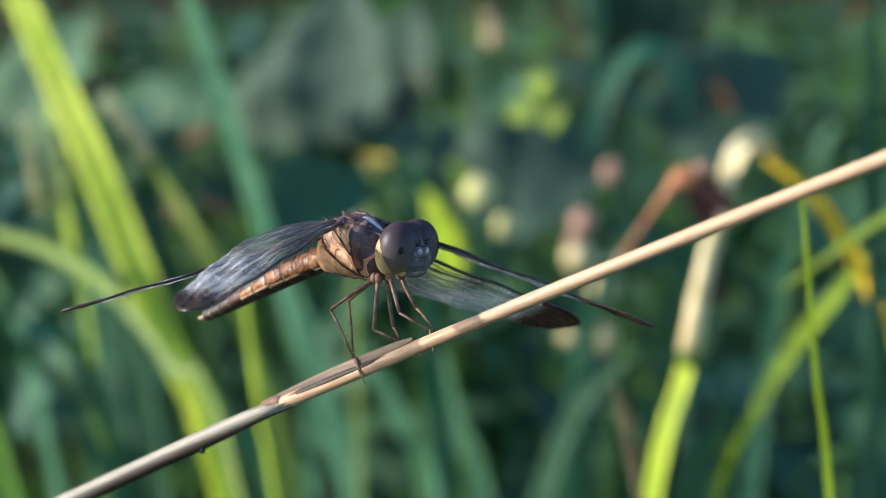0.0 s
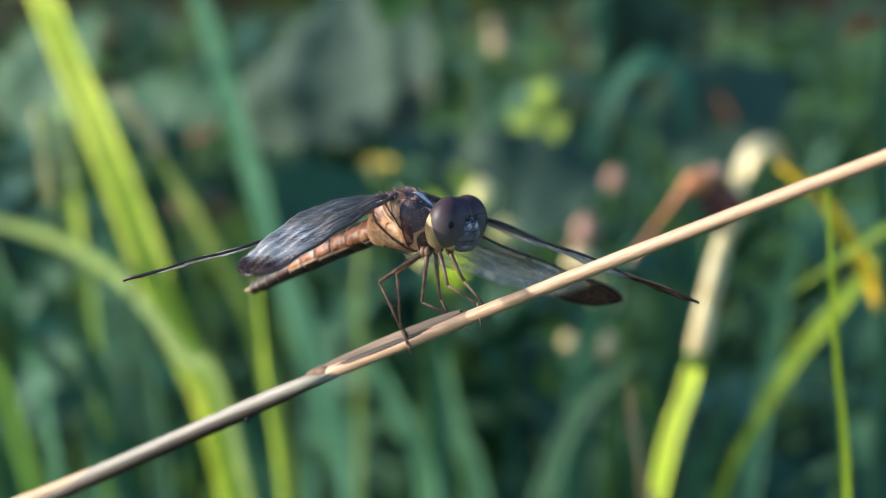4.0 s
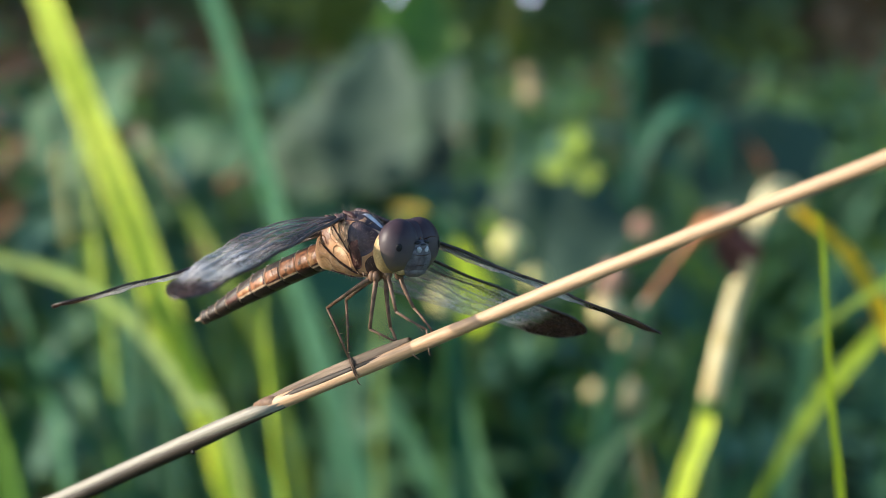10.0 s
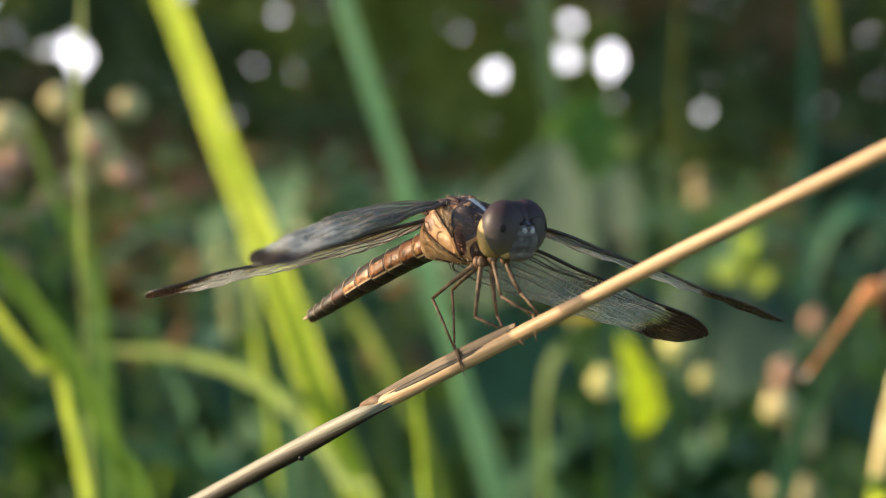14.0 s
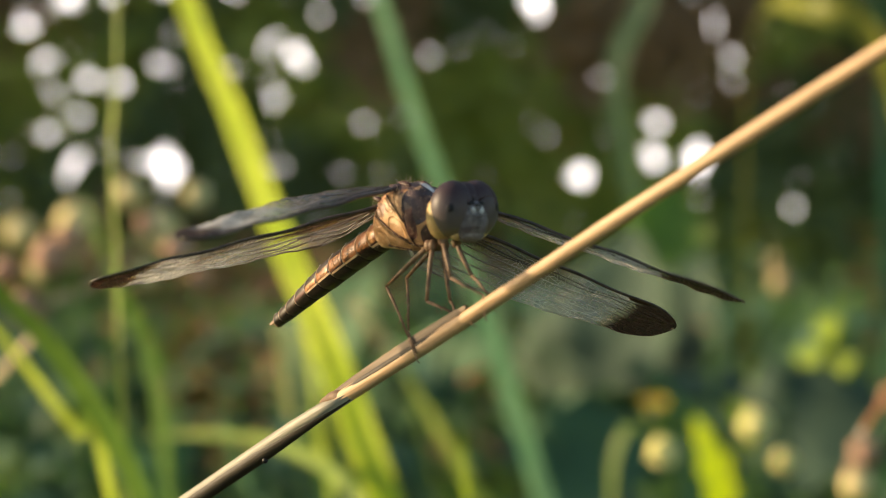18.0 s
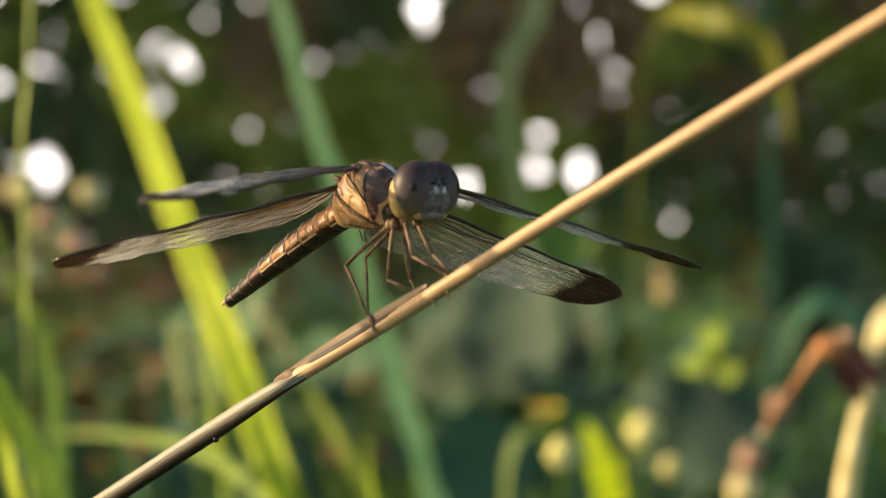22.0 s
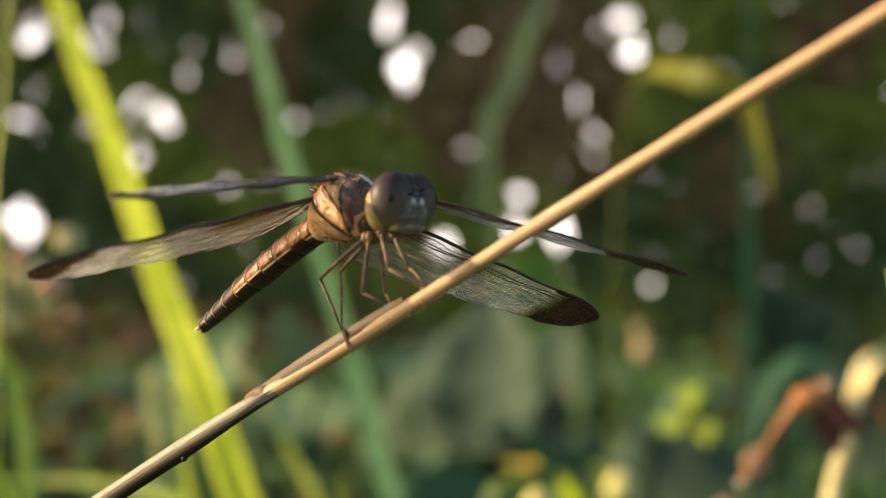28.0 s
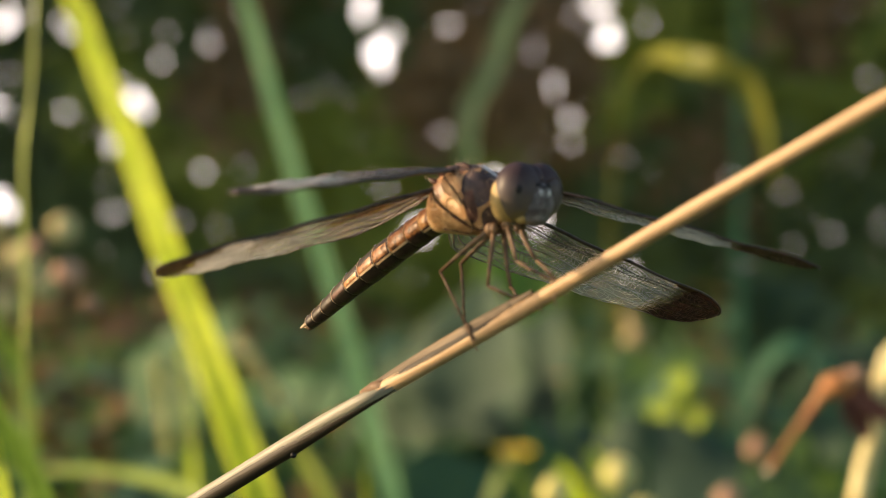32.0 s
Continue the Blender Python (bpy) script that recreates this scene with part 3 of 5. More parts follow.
    def shell(name, s0, s1, a0, a1, mat, lift, label=""):
        q, n = Mesh(), 9
        for layer in (lift, -0.15):
            for i in range(n):
                for k in range(n):
                    ui, uk = 2 * i / (n - 1) - 1, 2 * k / (n - 1) - 1
                    ui, uk = ui * math.sqrt(1 - 0.42 * uk * uk), uk * math.sqrt(1 - 0.42 * ui * ui)
                    dome = layer * (1 - 0.9 * max(abs(ui), abs(uk)) ** 3) if layer > 0 else layer
                    q.v.append(skin(s0 + (s1 - s0) * (ui + 1) / 2, a0 + (a1 - a0) * (uk + 1) / 2 + 9 * ui * (0.5 if s0 > 0 else -0.6), dome))
        for i in range(n - 1):
            for k in range(n - 1):
                a = i * n + k
                q.f.append((a, a + 1, a + 1 + n, a + n))
        rim = [k for k in range(n)] + [i * n + n - 1 for i in range(1, n)] + [(n - 1) * n + k for k in range(n - 2, -1, -1)] + [i * n for i in range(n - 2, 0, -1)]
        for a, b in zip(rim, rim[1:] + rim[:1]):
            q.f.append((a, b, b + n * n, a + n * n))
        part(name, q, mat, thorax, label)

    shell("back_plate", -2.9, 3.2, 52, 128, M_PLUM, 0.08, "dark brown back of the thorax")
    shell("shoulder_plate", 0.9, 3.3, -15, 60, M_PLUM, 0.07, "dark plum shoulder plate")
    shell("shoulder_plate", 0.9, 3.3, 120, 195, M_PLUM, 0.07, "dark plum shoulder plate")
    shell("breast_plate", 1.9, 3.2, -75, -18, M_PLUM, 0.05, "dark front of the breast")
    shell("pale_stripe", 1.2, 3.1, 84, 97, M_PALE, 0.14, "whitish stripe along the back")
    for s0, s1, a0, a1, lift in ((-0.9, 0.1, 5, 44, 0.06), (-0.7, 0.8, -38, 0, 0.08), (0.2, 0.85, 4, 40, 0.05), (-2.7, -1.3, -8, 28, 0.06), (-2.4, -1.2, -46, -14, 0.07), (0.2, 1.7, -66, -46, 0.08), (-1.0, 0.0, -62, -42, 0.05), (-0.9, 0.6, 134, 222, 0.08)):
        shell("side_plate", s0, s1, a0, a1, M_TAN, lift * 0.45)
    shell("breast_patch", 0.95, 1.9, -40, 12, M_ROOT, 0.11, "dark red-brown patch on the breast")
    for s0, s1, a0, a1 in ((0.9, 1.2, 10, -50), (-0.4, 1.6, -20, -62), (-1.6, 0.4, -52, -66), (-2.2, 0.8, 14, -40), (-0.9, 0.9, 44, -8)):
        part("suture", Mesh().tube([skin(s0 + (s1 - s0) * i / 8, a0 + (a1 - a0) * i / 8, 0.06) for i in range(9)], [0.00002 + 0.00006 * abs(math.sin(i * 2.3 + s0)) for i in range(9)], 6), M_ROOT, thorax)
    for s0, a0, big in ((0.9, 66, 0.8), (-0.3, 60, 0.7), (-1.1, 58, 0.85), (-2.0, 50, 0.75), (-2.6, 42, 0.5), (0.2, 74, 0.6), (-1.6, 72, 0.7), (0.9, 114, 0.8), (-0.3, 120, 0.7), (-1.1, 122, 0.85), (-2.0, 130, 0.75)):
        part("wing_root", Mesh().ball(skin(s0, a0, 0.05), ((fw * 0.8 - up * 0.5) * 0.00085 * big, rt * 0.0003 * big, (up * 0.8 + fw * 0.5) * 0.0003 * big), 8, 10, 0.6, int(a0)), M_ROOT, thorax, "dark red-brown wing root")
    for k in range(260):
        rnd = random.Random(k)
        p = skin(rnd.uniform(-2.4, 2.8), rnd.uniform(-60, 120), 0.05)
        if k < 1:
            hair = Mesh()
        hair.tube([p, p * (1.10 + 0.14 * rnd.random()) + mm(rnd.uniform(-0.2, 0.2), 0, rnd.uniform(-0.2, 0.2))], [0.00001, 0.000004], 3)
    part("hairs", hair, M_SEAM, thorax)
    # abdomen
    root, tip = fw * -0.0031 + up * -0.0009, mm(-16.8, 17.29, 390.8) - BODY
    ax = (tip - root).normalized()
    side = ax.cross(Vector((0, 0, 1))).normalized()
    above = side.cross(ax).normalized()
    if above.z < 0:
        above, side = -above, -side
    ln = (tip - root).length

    def spine(u):
        return root + ax * ln * u + above * 0.0003 * math.sin(math.pi * min(1, u * 1.1))

    def girth(u):
        return 0.0012 * (1 - 0.1 * u) if u < 0.5 else 0.0012 * (0.94 - 0.95 * (u - 0.5))

    abdomen = part("abdomen", Mesh().tube([spine(i / 16) for i in range(17)], [girth(i / 16) * 0.8 for i in range(17)], 10), M_RIDGE, t, "amber and dark brown abdomen")
    cuts = [0.0, 0.07, 0.17, 0.29, 0.41, 0.53, 0.65, 0.76, 0.86, 0.94, 1.0]
    for i in range(10):
        a, b = cuts[i] + 0.0008, cuts[i + 1] - 0.0008
        q, m = Mesh(), 36
        rows_ = [(a, 0.965), (a + (b - a) * 0.12, 0.995), ((a + b) / 2, 1.0), (b - (b - a) * 0.06, 1.014), (b, 0.98)]
        for u, g in rows_:
            r, c = girth(u) * g, spine(u)
            for k in range(m):
                an = 2 * math.pi * k / m
                z = math.sin(an)
                keel = (1.12 + 0.9 * max(0.0, g - 0.98)) if abs(an - 1.5 * math.pi) < 0.6 else 1.0
                q.v.append(c + (side * math.cos(an) * (1.0 - 0.22 * z) + above * z * (1.05 if z > 0 else 0.9) * keel) * r)
        slots = []
        for j in range(len(rows_) - 1):
            for k in range(m):
                v0, v1 = j * m + k, j * m + (k + 1) % m
                q.f.append((v0, v1, v1 + m, v0 + m))
                d = (k + 0.5) * 360 / m
                d = d if d <= 270 else 540 - d
                d = 180 - d if d < 90 else d
                # d: 90 at the back, 180 at the side, 270 at the belly
                dark = d < 124 + 8.5 * i or d > 224 - 4.5 * i or i > 6
                slots.append(2 if abs(d - (224 - 4 * i)) < 3.4 and i < 6 and j < 3 else 1 if dark else 3 if d > 212 - 3 * i or (j == 0 and i > 2) or (i == 6 and j < 3) else 0)
        q.f.append(tuple(reversed(range(m))))
        q.f.append(tuple((len(rows_) - 1) * m + k for k in range(m)))
        me = q.make("abdomen_segment")
        for mat in (M_AMBER, M_RIDGE, M_SEAM, M_ROOT):
            me.materials.append(mat)
        me.polygons.foreach_set("material_index", slots + [1, 1])
        part("abdomen_segment", me, M_AMBER, abdomen)
        ring = Mesh()
        r = girth(b) * 1.0
        ring.tube([spine(b) + (side * math.cos(radians(an)) * (1.0 - 0.22 * math.sin(radians(an))) + above * math.sin(radians(an)) * (1.05 if math.sin(radians(an)) > 0 else 0.9)) * r * 1.012 for an in range(-50, 231, 20)], 0.000036, 5)
        part("ring_seam", ring, M_SEAM, abdomen, "pale seam")
        for s in (-0.35, 0.35):
            p = spine(b - 0.012) + above * girth(b) * 1.03 + side * girth(b) * s
            part("ridge_mark", Mesh().ball(p, (side * 0.00007, above * 0.00003, ax * 0.00013), 6, 8, 0.3, i), M_PALE, abdomen, "whitish mark on the ridge")
    for s in (1, -1):
        p = spine(1.0) + side * 0.0002 * s
        part("cercus", Mesh().tube([p, p + ax * 0.0006 + side * 0.0001 * s, p + ax * 0.0011 + above * 0.0001], [0.00020, 0.00015, 0.00004], 7), M_SEAM, abdomen, "pale tail appendage")
    part("tail_lobe", Mesh().ball(spine(1.0) - above * 0.0003, (side * 0.00038, above * 0.00032, ax * 0.0005), 8, 10, 0.2), M_LEG, abdomen)
    # legs: hip, knee, ankle, claw
    legs = (((-1.6, 2.2, 397.2), (-5.4, 4.6, 394.0), (-3.55, 2.75, 390.0), (-2.75, 1.6, 388.15)),
            ((-1.0, 3.2, 397.2), (-3.8, 5.2, 394.6), (-3.6, 3.2, 390.4), (-2.9, 1.75, 388.9)),
            ((-1.3, 2.0, 397.2), (-1.85, 1.2, 392.9), (0.8, 0.35, 391.75), (2.0, -1.75, 391.1)),
            ((-0.5, 3.0, 397.2), (-0.08, 2.2, 392.8), (0.4, 1.0, 391.9), (1.0, -0.1, 391.7)),
            ((-0.4, 1.2, 397.6), (0.25, -0.6, 394.75), (2.76, -1.3, 393.4), (2.95, -2.6, 391.6)),
            ((0.6, 1.9, 397.4), (1.8, 0.7, 394.8), (3.2, -1.0, 393.3), (3.75, -2.6, 392.2)))
    for hip, knee, ankle, claw in legs:
        h, k, a, c = [mm(*q) - BODY for q in (hip, knee, ankle, claw)]
        leg = part("leg", Mesh().ball(h, (mm(0.4, 0, 0), mm(0, 0.4, 0), mm(0, 0, 0.5)), 8, 10), M_LEG, t)
        bow = (k - h).cross(a - k).normalized() * 0.00008
        part("femur", Mesh().tube([h, h.lerp(k, 0.3) + bow, h.lerp(k, 0.7) + bow, k], [0.00021, 0.0002, 0.00016, 0.00014], 8), M_LEG, leg)
        tib = Mesh().tube([k, k.lerp(a, 0.4) - bow, a], [0.00013, 0.00011, 0.00009], 8)
        away = (k - h).normalized()
        for j in range(7):
            p = k.lerp(a, 0.15 + 0.12 * j)
            part("spine", Mesh().tube([p, p + (a - k).normalized() * 0.0003 + away * (0.0006 if j % 2 else 0.00045) * (-1 if j % 3 == 0 else 1)], [0.00004, 0.00001], 4), M_LEG, leg)
        part("tibia", tib, M_LEG, leg)
        part("tarsus", Mesh().tube([a, a.lerp(c, 0.5) + mm(-0.05, -0.15, 0.1), c, c + mm(0.2, 0.15, -0.15)], [0.00009, 0.00008, 0.00006, 0.00002], 6), M_LEG, leg)
    return t, abdomen, root, side


flier, TAIL, TAIL_ROOT, TAIL_AXIS = dragonfly()


# ---- wings ----
def outline(u, hind):
    """Trailing edge, as a share of the wing's length, u along the wing."""
    if hind:
        return 0.335 * min(1, (u / 0.14) ** 0.55) * (1 - 0.42 * max(0, u - 0.2) / 0.8)
    return 0.275 * (1 - math.exp(-u / 0.13)) * (1 - 0.48 * u)


def front(u):
    """Leading edge: slightly bent at the nodus."""
    return 0.012 * math.sin(math.pi * u)


def rounding(u):
    """Share of the width that is left at the rounded tip."""
    return math.sqrt(max(0.0, 1 - max(0.0, (u - 0.87) / 0.13) ** 2.1))


def wing(name, base, length, hind, label, swept=0.09):
    w = part(name, Mesh().ball((0, 0, 0), (mm(0.7, 0, 0), mm(0, 0.45, 0), mm(0, 0, 0.3)), 8, 10), M_PLUM, flier, label)
    w.location = mm(*base) - BODY
    nx, ny = 60, 24
    rnd = random.Random(len(name) + int(length))

    def at(u, v, lift=0.0):
        y0, y1 = -front(u), outline(u, hind)
        mid, e = y0 + (y1 - y0) * 0.4, rounding(u)
        y0, y1 = mid + (y0 - mid) * e, mid + (y1 - mid) * e
        bend = 0.0042 * math.sin(v * 30 + u * 2) * (1 - 0.7 * u) + 0.003 * math.sin(u * 23 + v * 9) + 0.0016 * math.sin(u * 71) * v
        return Vector((u, y0 + (y1 - y0) * v - swept * u * u, bend + lift)) * length * 0.001

    skin = Mesh()
    for i in range(nx + 1):
        for k in range(ny + 1):
            skin.v.append(at(1 - (1 - i / nx) ** 1.5, k / ny))
    for i in range(nx):
        for k in range(ny):
            a = i * (ny + 1) + k
            skin.f.append((a, a + 1, a + ny + 2, a + ny + 1))
    part("membrane", skin, M_SKIN_LONG if length > 26 else M_SKIN_VEILED if length == 24.0 else M_SKIN_HIND if hind else M_SKIN, w, "clear wing skin with a dark brown tip")
    veins = Mesh()
    # leading edge, long veins fanning out, trailing edge
    run = [1 - (1 - i / 48) ** 1.6 for i in range(49)]
    veins.tube([at(u, 0) for u in run], [0.00019 - 0.0001 * u for u in run], 6)
    for v0, v1, end in ((0.07, 0.09, 0.52), (0.13, 0.16, 0.96), (0.16, 0.26, 0.96), (0.22, 0.42, 0.94), (0.32, 0.62, 0.88), (0.42, 0.8, 0.78), (0.55, 0.95, 0.60), (0.7, 1.0, 0.42), (0.85, 1.0, 0.26)):
        long = [at(0.015 + (end - 0.015) * i / 24, v0 + (v1 - v0) * (i / 24) ** 0.8 + 0.012 * math.sin(i * 0.9 + v0 * 40)) for i in range(25)]
        part("vein", Mesh().tube(long, [0.00007 - 0.00004 * i / 24 for i in range(25)], 5), M_NET if v0 > 0.2 else M_VEIN, w)
    part("leading_edge", veins, M_VEIN, w, "dark thick leading edge")
    # net of cells
    net = Mesh()
    net.tube([at(u, 1) for u in run], 0.000035, 4)
    gx, gy = 66, 15
    jit = {}
    for i in range(gx + 1):
        for k in range(-14, gy + 1):
            # rows of cells slant back towards the trailing edge
            u = (i + (k % 2) * 0.5 + rnd.uniform(-0.36, 0.36)) / gx
            v = (k + rnd.uniform(-0.36, 0.36)) / gy + 0.85 * max(0.0, u - 0.12) ** 1.25
            if 0.02 < u < 0.985 and 0.04 < v < 1.0:
                jit[i, k] = (u, v)
    for (i, k), (u, v) in jit.items():
        for j in ((i + 1, k), (i, k + 1)):
            if j in jit and rnd.random() < 0.985:
                net.tube([at(u, v), at(*jit[j])], rnd.choice((0.00002, 0.000024, 0.00003)) * (0.65 + 0.5 * u), 3, False)
    # teeth along the trailing edge
    for i in range(60):
        u = 0.2 + 0.72 * i / 60
        p = at(u, 0.985)
        net.tube([p, at(min(1, u + 0.01), 1.0) + Vector((0, 0.00012 * rnd.random(), 0.00008 * rnd.uniform(-1, 1)))], [0.00004, 0.00001], 3, False)
    part("vein_net", net, M_NET, w, "fine net of veins, paled as if sunlit")
    st = Mesh()
    a, b = at(0.80, 0.0), at(0.88, 0.0)
    st.ball((a + b) / 2 + mm(0, 0.25, 0), ((b - a) / 2, mm(0, 0.32, 0), mm(0, 0, 0.06)), 6, 10)
    part("wing_mark", st, M_LINE, w, "dark mark near the wing tip")
    return w


WINGS = {
    "near_fore": wing("fore_wing", (-4.2, 4.2, 401.9), 23.5, False, "clear fore wing with a dark tip", 0.06),
    "near_hind": wing("hind_wing", (-5.4, 5.2, 400.6), 24.0, True, "clear hind wing with a dark tip"),
    "far_fore": wing("fore_wing", (-2.4, 6.4, 402.0), 27.3, False, "clear fore wing with a dark tip"),
    "far_hind": wing("hind_wing", (-3.6, 7.4, 400.7), 24.5, True, "clear hind wing with a dark tip"),
}


def wing_pose(base, span, back):
    """The pose of a wing in the dragonfly's space, from its way outwards and its way backwards."""
    s = Vector(span).normalized()
    c = Vector(back)
    c = (c - s * c.dot(s)).normalized()
    m = Matrix((s, c, s.cross(c))).transposed().to_4x4()
    m.translation = mm(*base) - BODY
    return m


# ---- grasses that stand out one by one ----
def grass_blade(name, pts, widths, mat, label, fold=0.12, facing=(0, -1, 0), n=26, category="grass blade"):
    p = curve([Vector(q) for q in pts], n)
    o = p[0].copy()
    t = thing(name, o, label, category)
    m = len(widths) - 1
    ws = []
    for i in range(n + 1):
        u = i / n * m
        k = min(int(u), m - 1)
        ws.append(widths[k] + (widths[k + 1] - widths[k]) * (u - k))
    part("blade", Mesh().blade([q - o for q in p], ws, facing, fold), mat, t)
    part("midrib", Mesh().tube([q - o + Vector((0, 0.0002 + fold * 0.5 * w, 0)) for q, w in zip(p, ws)], [max(0.00008, w * 0.05) for w in ws], 6), mat, t)
    return t


grass_blade("broad_grass_blade", [(0.0022, 0.35, 0), (-0.0178, 0.34, 0.17), (-0.0338, 0.33, 0.275), (-0.0478, 0.33, 0.313), (-0.0633, 0.33, 0.360), (-0.0768, 0.33, 0.396), (-0.0878, 0.33, 0.428), (-0.0948, 0.33, 0.446), (-0.1000, 0.33, 0.460), (-0.1065, 0.33, 0.478), (-0.1120, 0.33, 0.494)],
            (0.007, 0.008, 0.0085, 0.0095, 0.0115, 0.012, 0.0105, 0.009, 0.0075, 0.0055, 0.001), M_LIME, "broad sunlit yellow-green grass blade, upright", facing=[(0.1, -1, 0.1), (0.1, -1, 0.1), (0.08, -1, 0.1), (0.05, -1, 0.1), (-0.5, -1, 0), (-0.9, -1, 0), (-0.9, -1, 0), (-0.8, -1, 0), (-0.5, -1, 0), (-0.2, -1, 0), (0, -1, 0)])
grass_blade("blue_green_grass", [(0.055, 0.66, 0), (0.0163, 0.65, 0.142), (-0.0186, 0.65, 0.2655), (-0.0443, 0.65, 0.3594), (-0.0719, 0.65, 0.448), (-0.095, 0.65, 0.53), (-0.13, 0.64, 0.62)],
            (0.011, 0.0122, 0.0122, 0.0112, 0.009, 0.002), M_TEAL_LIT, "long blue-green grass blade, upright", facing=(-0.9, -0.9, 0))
grass_blade("arched_grass", [(0.012, 0.262, 0), (-0.006, 0.26, 0.18), (-0.0290, 0.2620, 0.3058), (-0.0393, 0.2750, 0.3142), (-0.0470, 0.2850, 0.3224), (-0.0569, 0.3000, 0.3299), (-0.0714, 0.3350, 0.3309), (-0.0917, 0.3750, 0.3303), (-0.1208, 0.4200, 0.3272), (-0.1562, 0.4600, 0.3216)],
            (0.0036, 0.0042, 0.0042, 0.0042, 0.0046, 0.0048, 0.0046, 0.0044, 0.003, 0.0006), M_PALEGREEN, "bright green grass blade arching sideways", facing=(-0.55, -0.45, 0.1))
grass_blade("slender_grass", [(-0.004, 0.26, 0), (-0.010, 0.256, 0.2), (-0.0155, 0.256, 0.284), (-0.0185, 0.256, 0.308), (-0.0208, 0.256, 0.334), (-0.0215, 0.256, 0.348)],
            (0.0022, 0.0024, 0.0022, 0.0017, 0.0003), M_SUNNY, "slender sunlit grass blade with a fine tip", facing=(-0.9, -0.7, 0))
grass_blade("narrow_grass", [(0.072, 0.07, 0), (0.068, 0.062, 0.15), (0.062, 0.06, 0.30), (0.059, 0.06, 0.3513), (0.0563, 0.06, 0.3718), (0.0545, 0.06, 0.389), (0.0537, 0.06, 0.3945)],
            (0.0010, 0.0011, 0.0010, 0.0006, 0.0002), M_BRIGHT, "thin upright green grass blade close by", facing=(-0.35, -1, 0))
grass_blade("leaning_grass", [(0.06, 0.26, 0.0), (0.085, 0.256, 0.22), (0.0963, 0.256, 0.2805), (0.1044, 0.256, 0.300), (0.1135, 0.256, 0.317), (0.128, 0.256, 0.3355), (0.137, 0.256, 0.347)],
            (0.0006, 0.0008, 0.0026, 0.0040, 0.001), M_BRIGHT, "bright green leaning grass blade with a pointed tip", facing=[(0.4, -1, 0.1), (0.4, -1, 0.1), (0.0, -1, 0.1), (-0.8, -1, 0), (-1, -0.8, 0)])
# added dark blade; its colour paints the shaded foot of the grass
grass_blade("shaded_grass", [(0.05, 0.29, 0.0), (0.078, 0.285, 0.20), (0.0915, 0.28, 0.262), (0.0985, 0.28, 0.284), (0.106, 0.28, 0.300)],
            (0.009, 0.0105, 0.0095, 0.007, 0.001), M_DARK, "broad grass blade coloured dark green for shade", facing=(0.4, -1, 0.1))
grass_blade("arching_reed", [(0.10, 0.86, 0.0), (0.096, 0.84, 0.25), (0.090, 0.74, 0.44), (0.086, 0.60, 0.478), (0.0950, 0.515, 0.4710), (0.1146, 0.504, 0.461), (0.1222, 0.504, 0.440), (0.1250, 0.504, 0.422)],
            (0.001, 0.001, 0.0015, 0.004, 0.010, 0.011, 0.007, 0.001), M_OLIVE, "yellow-green reed leaf bending over towards its tip", facing=(-0.9, -0.8, 0.3))
grass_blade("low_grass", [(-0.02, 0.18, 0), (-0.040, 0.17, 0.20), (-0.0640, 0.167, 0.3270), (-0.0717, 0.167, 0.3471), (-0.0765, 0.167, 0.3591), (-0.0863, 0.167, 0.3750), (-0.0963, 0.167, 0.3867), (-0.12, 0.165, 0.41)],
            (0.005, 0.006, 0.0062, 0.0055, 0.002), M_GRASS, "green grass blade leaning outwards", facing=(-0.7, -0.9, 0))
grass_blade("leaning_lime_grass", [(-0.05, 0.21, 0), (-0.068, 0.205, 0.20), (-0.0889, 0.20, 0.3477), (-0.0943, 0.2, 0.3571), (-0.0999, 0.2, 0.3642), (-0.1076, 0.2, 0.3748), (-0.125, 0.2, 0.395)],
            (0.003, 0.0034, 0.0036, 0.0034, 0.001), M_LIME, "bright yellow-green grass blade leaning outwards", facing=(-0.8, -0.9, 0))
grass_blade("pale_stalk", [(-0.080, 0.20, 0.0), (-0.083, 0.198, 0.25), (-0.0848, 0.198, 0.3664), (-0.0846, 0.198, 0.39), (-0.0848, 0.198, 0.415), (-0.083, 0.198, 0.43), (-0.081, 0.198, 0.47)],
            (0.0012, 0.0013, 0.0014, 0.0013, 0.0008), M_PALEGREEN, "upright yellow-green flower stalk of a weed", facing=(-0.8, -0.8, 0))
grass_blade("yellowing_grass", [(0.165, 0.215, 0), (0.150, 0.22, 0.22), (0.1325, 0.226, 0.3235), (0.1280, 0.228, 0.3340), (0.1225, 0.231, 0.3457), (0.1175, 0.233, 0.3549), (0.1125, 0.235, 0.3621), (0.1089, 0.236, 0.3656), (0.1058, 0.238, 0.3678), (0.1019, 0.240, 0.3703)],
            (0.0030, 0.0034, 0.0042, 0.0048, 0.0048, 0.0030, 0.0040, 0.0020), M_YELLOW, "yellow and green dying grass blade, drooping", facing=(-0.6, -0.6, -0.45))
grass_blade("crossing_grass", [(0.205, 0.20, 0), (0.208, 0.195, 0.20), (0.195, 0.185, 0.36), (0.160, 0.172, 0.396), (0.125, 0.17, 0.379), (0.105, 0.178, 0.365), (0.090, 0.186, 0.351)],
            (0.0030, 0.0034, 0.0034, 0.0030, 0.0026, 0.0020, 0.0003), M_LIME, "bright green grass blade drooping to a fine tip", facing=(0, -0.9, 0.4))


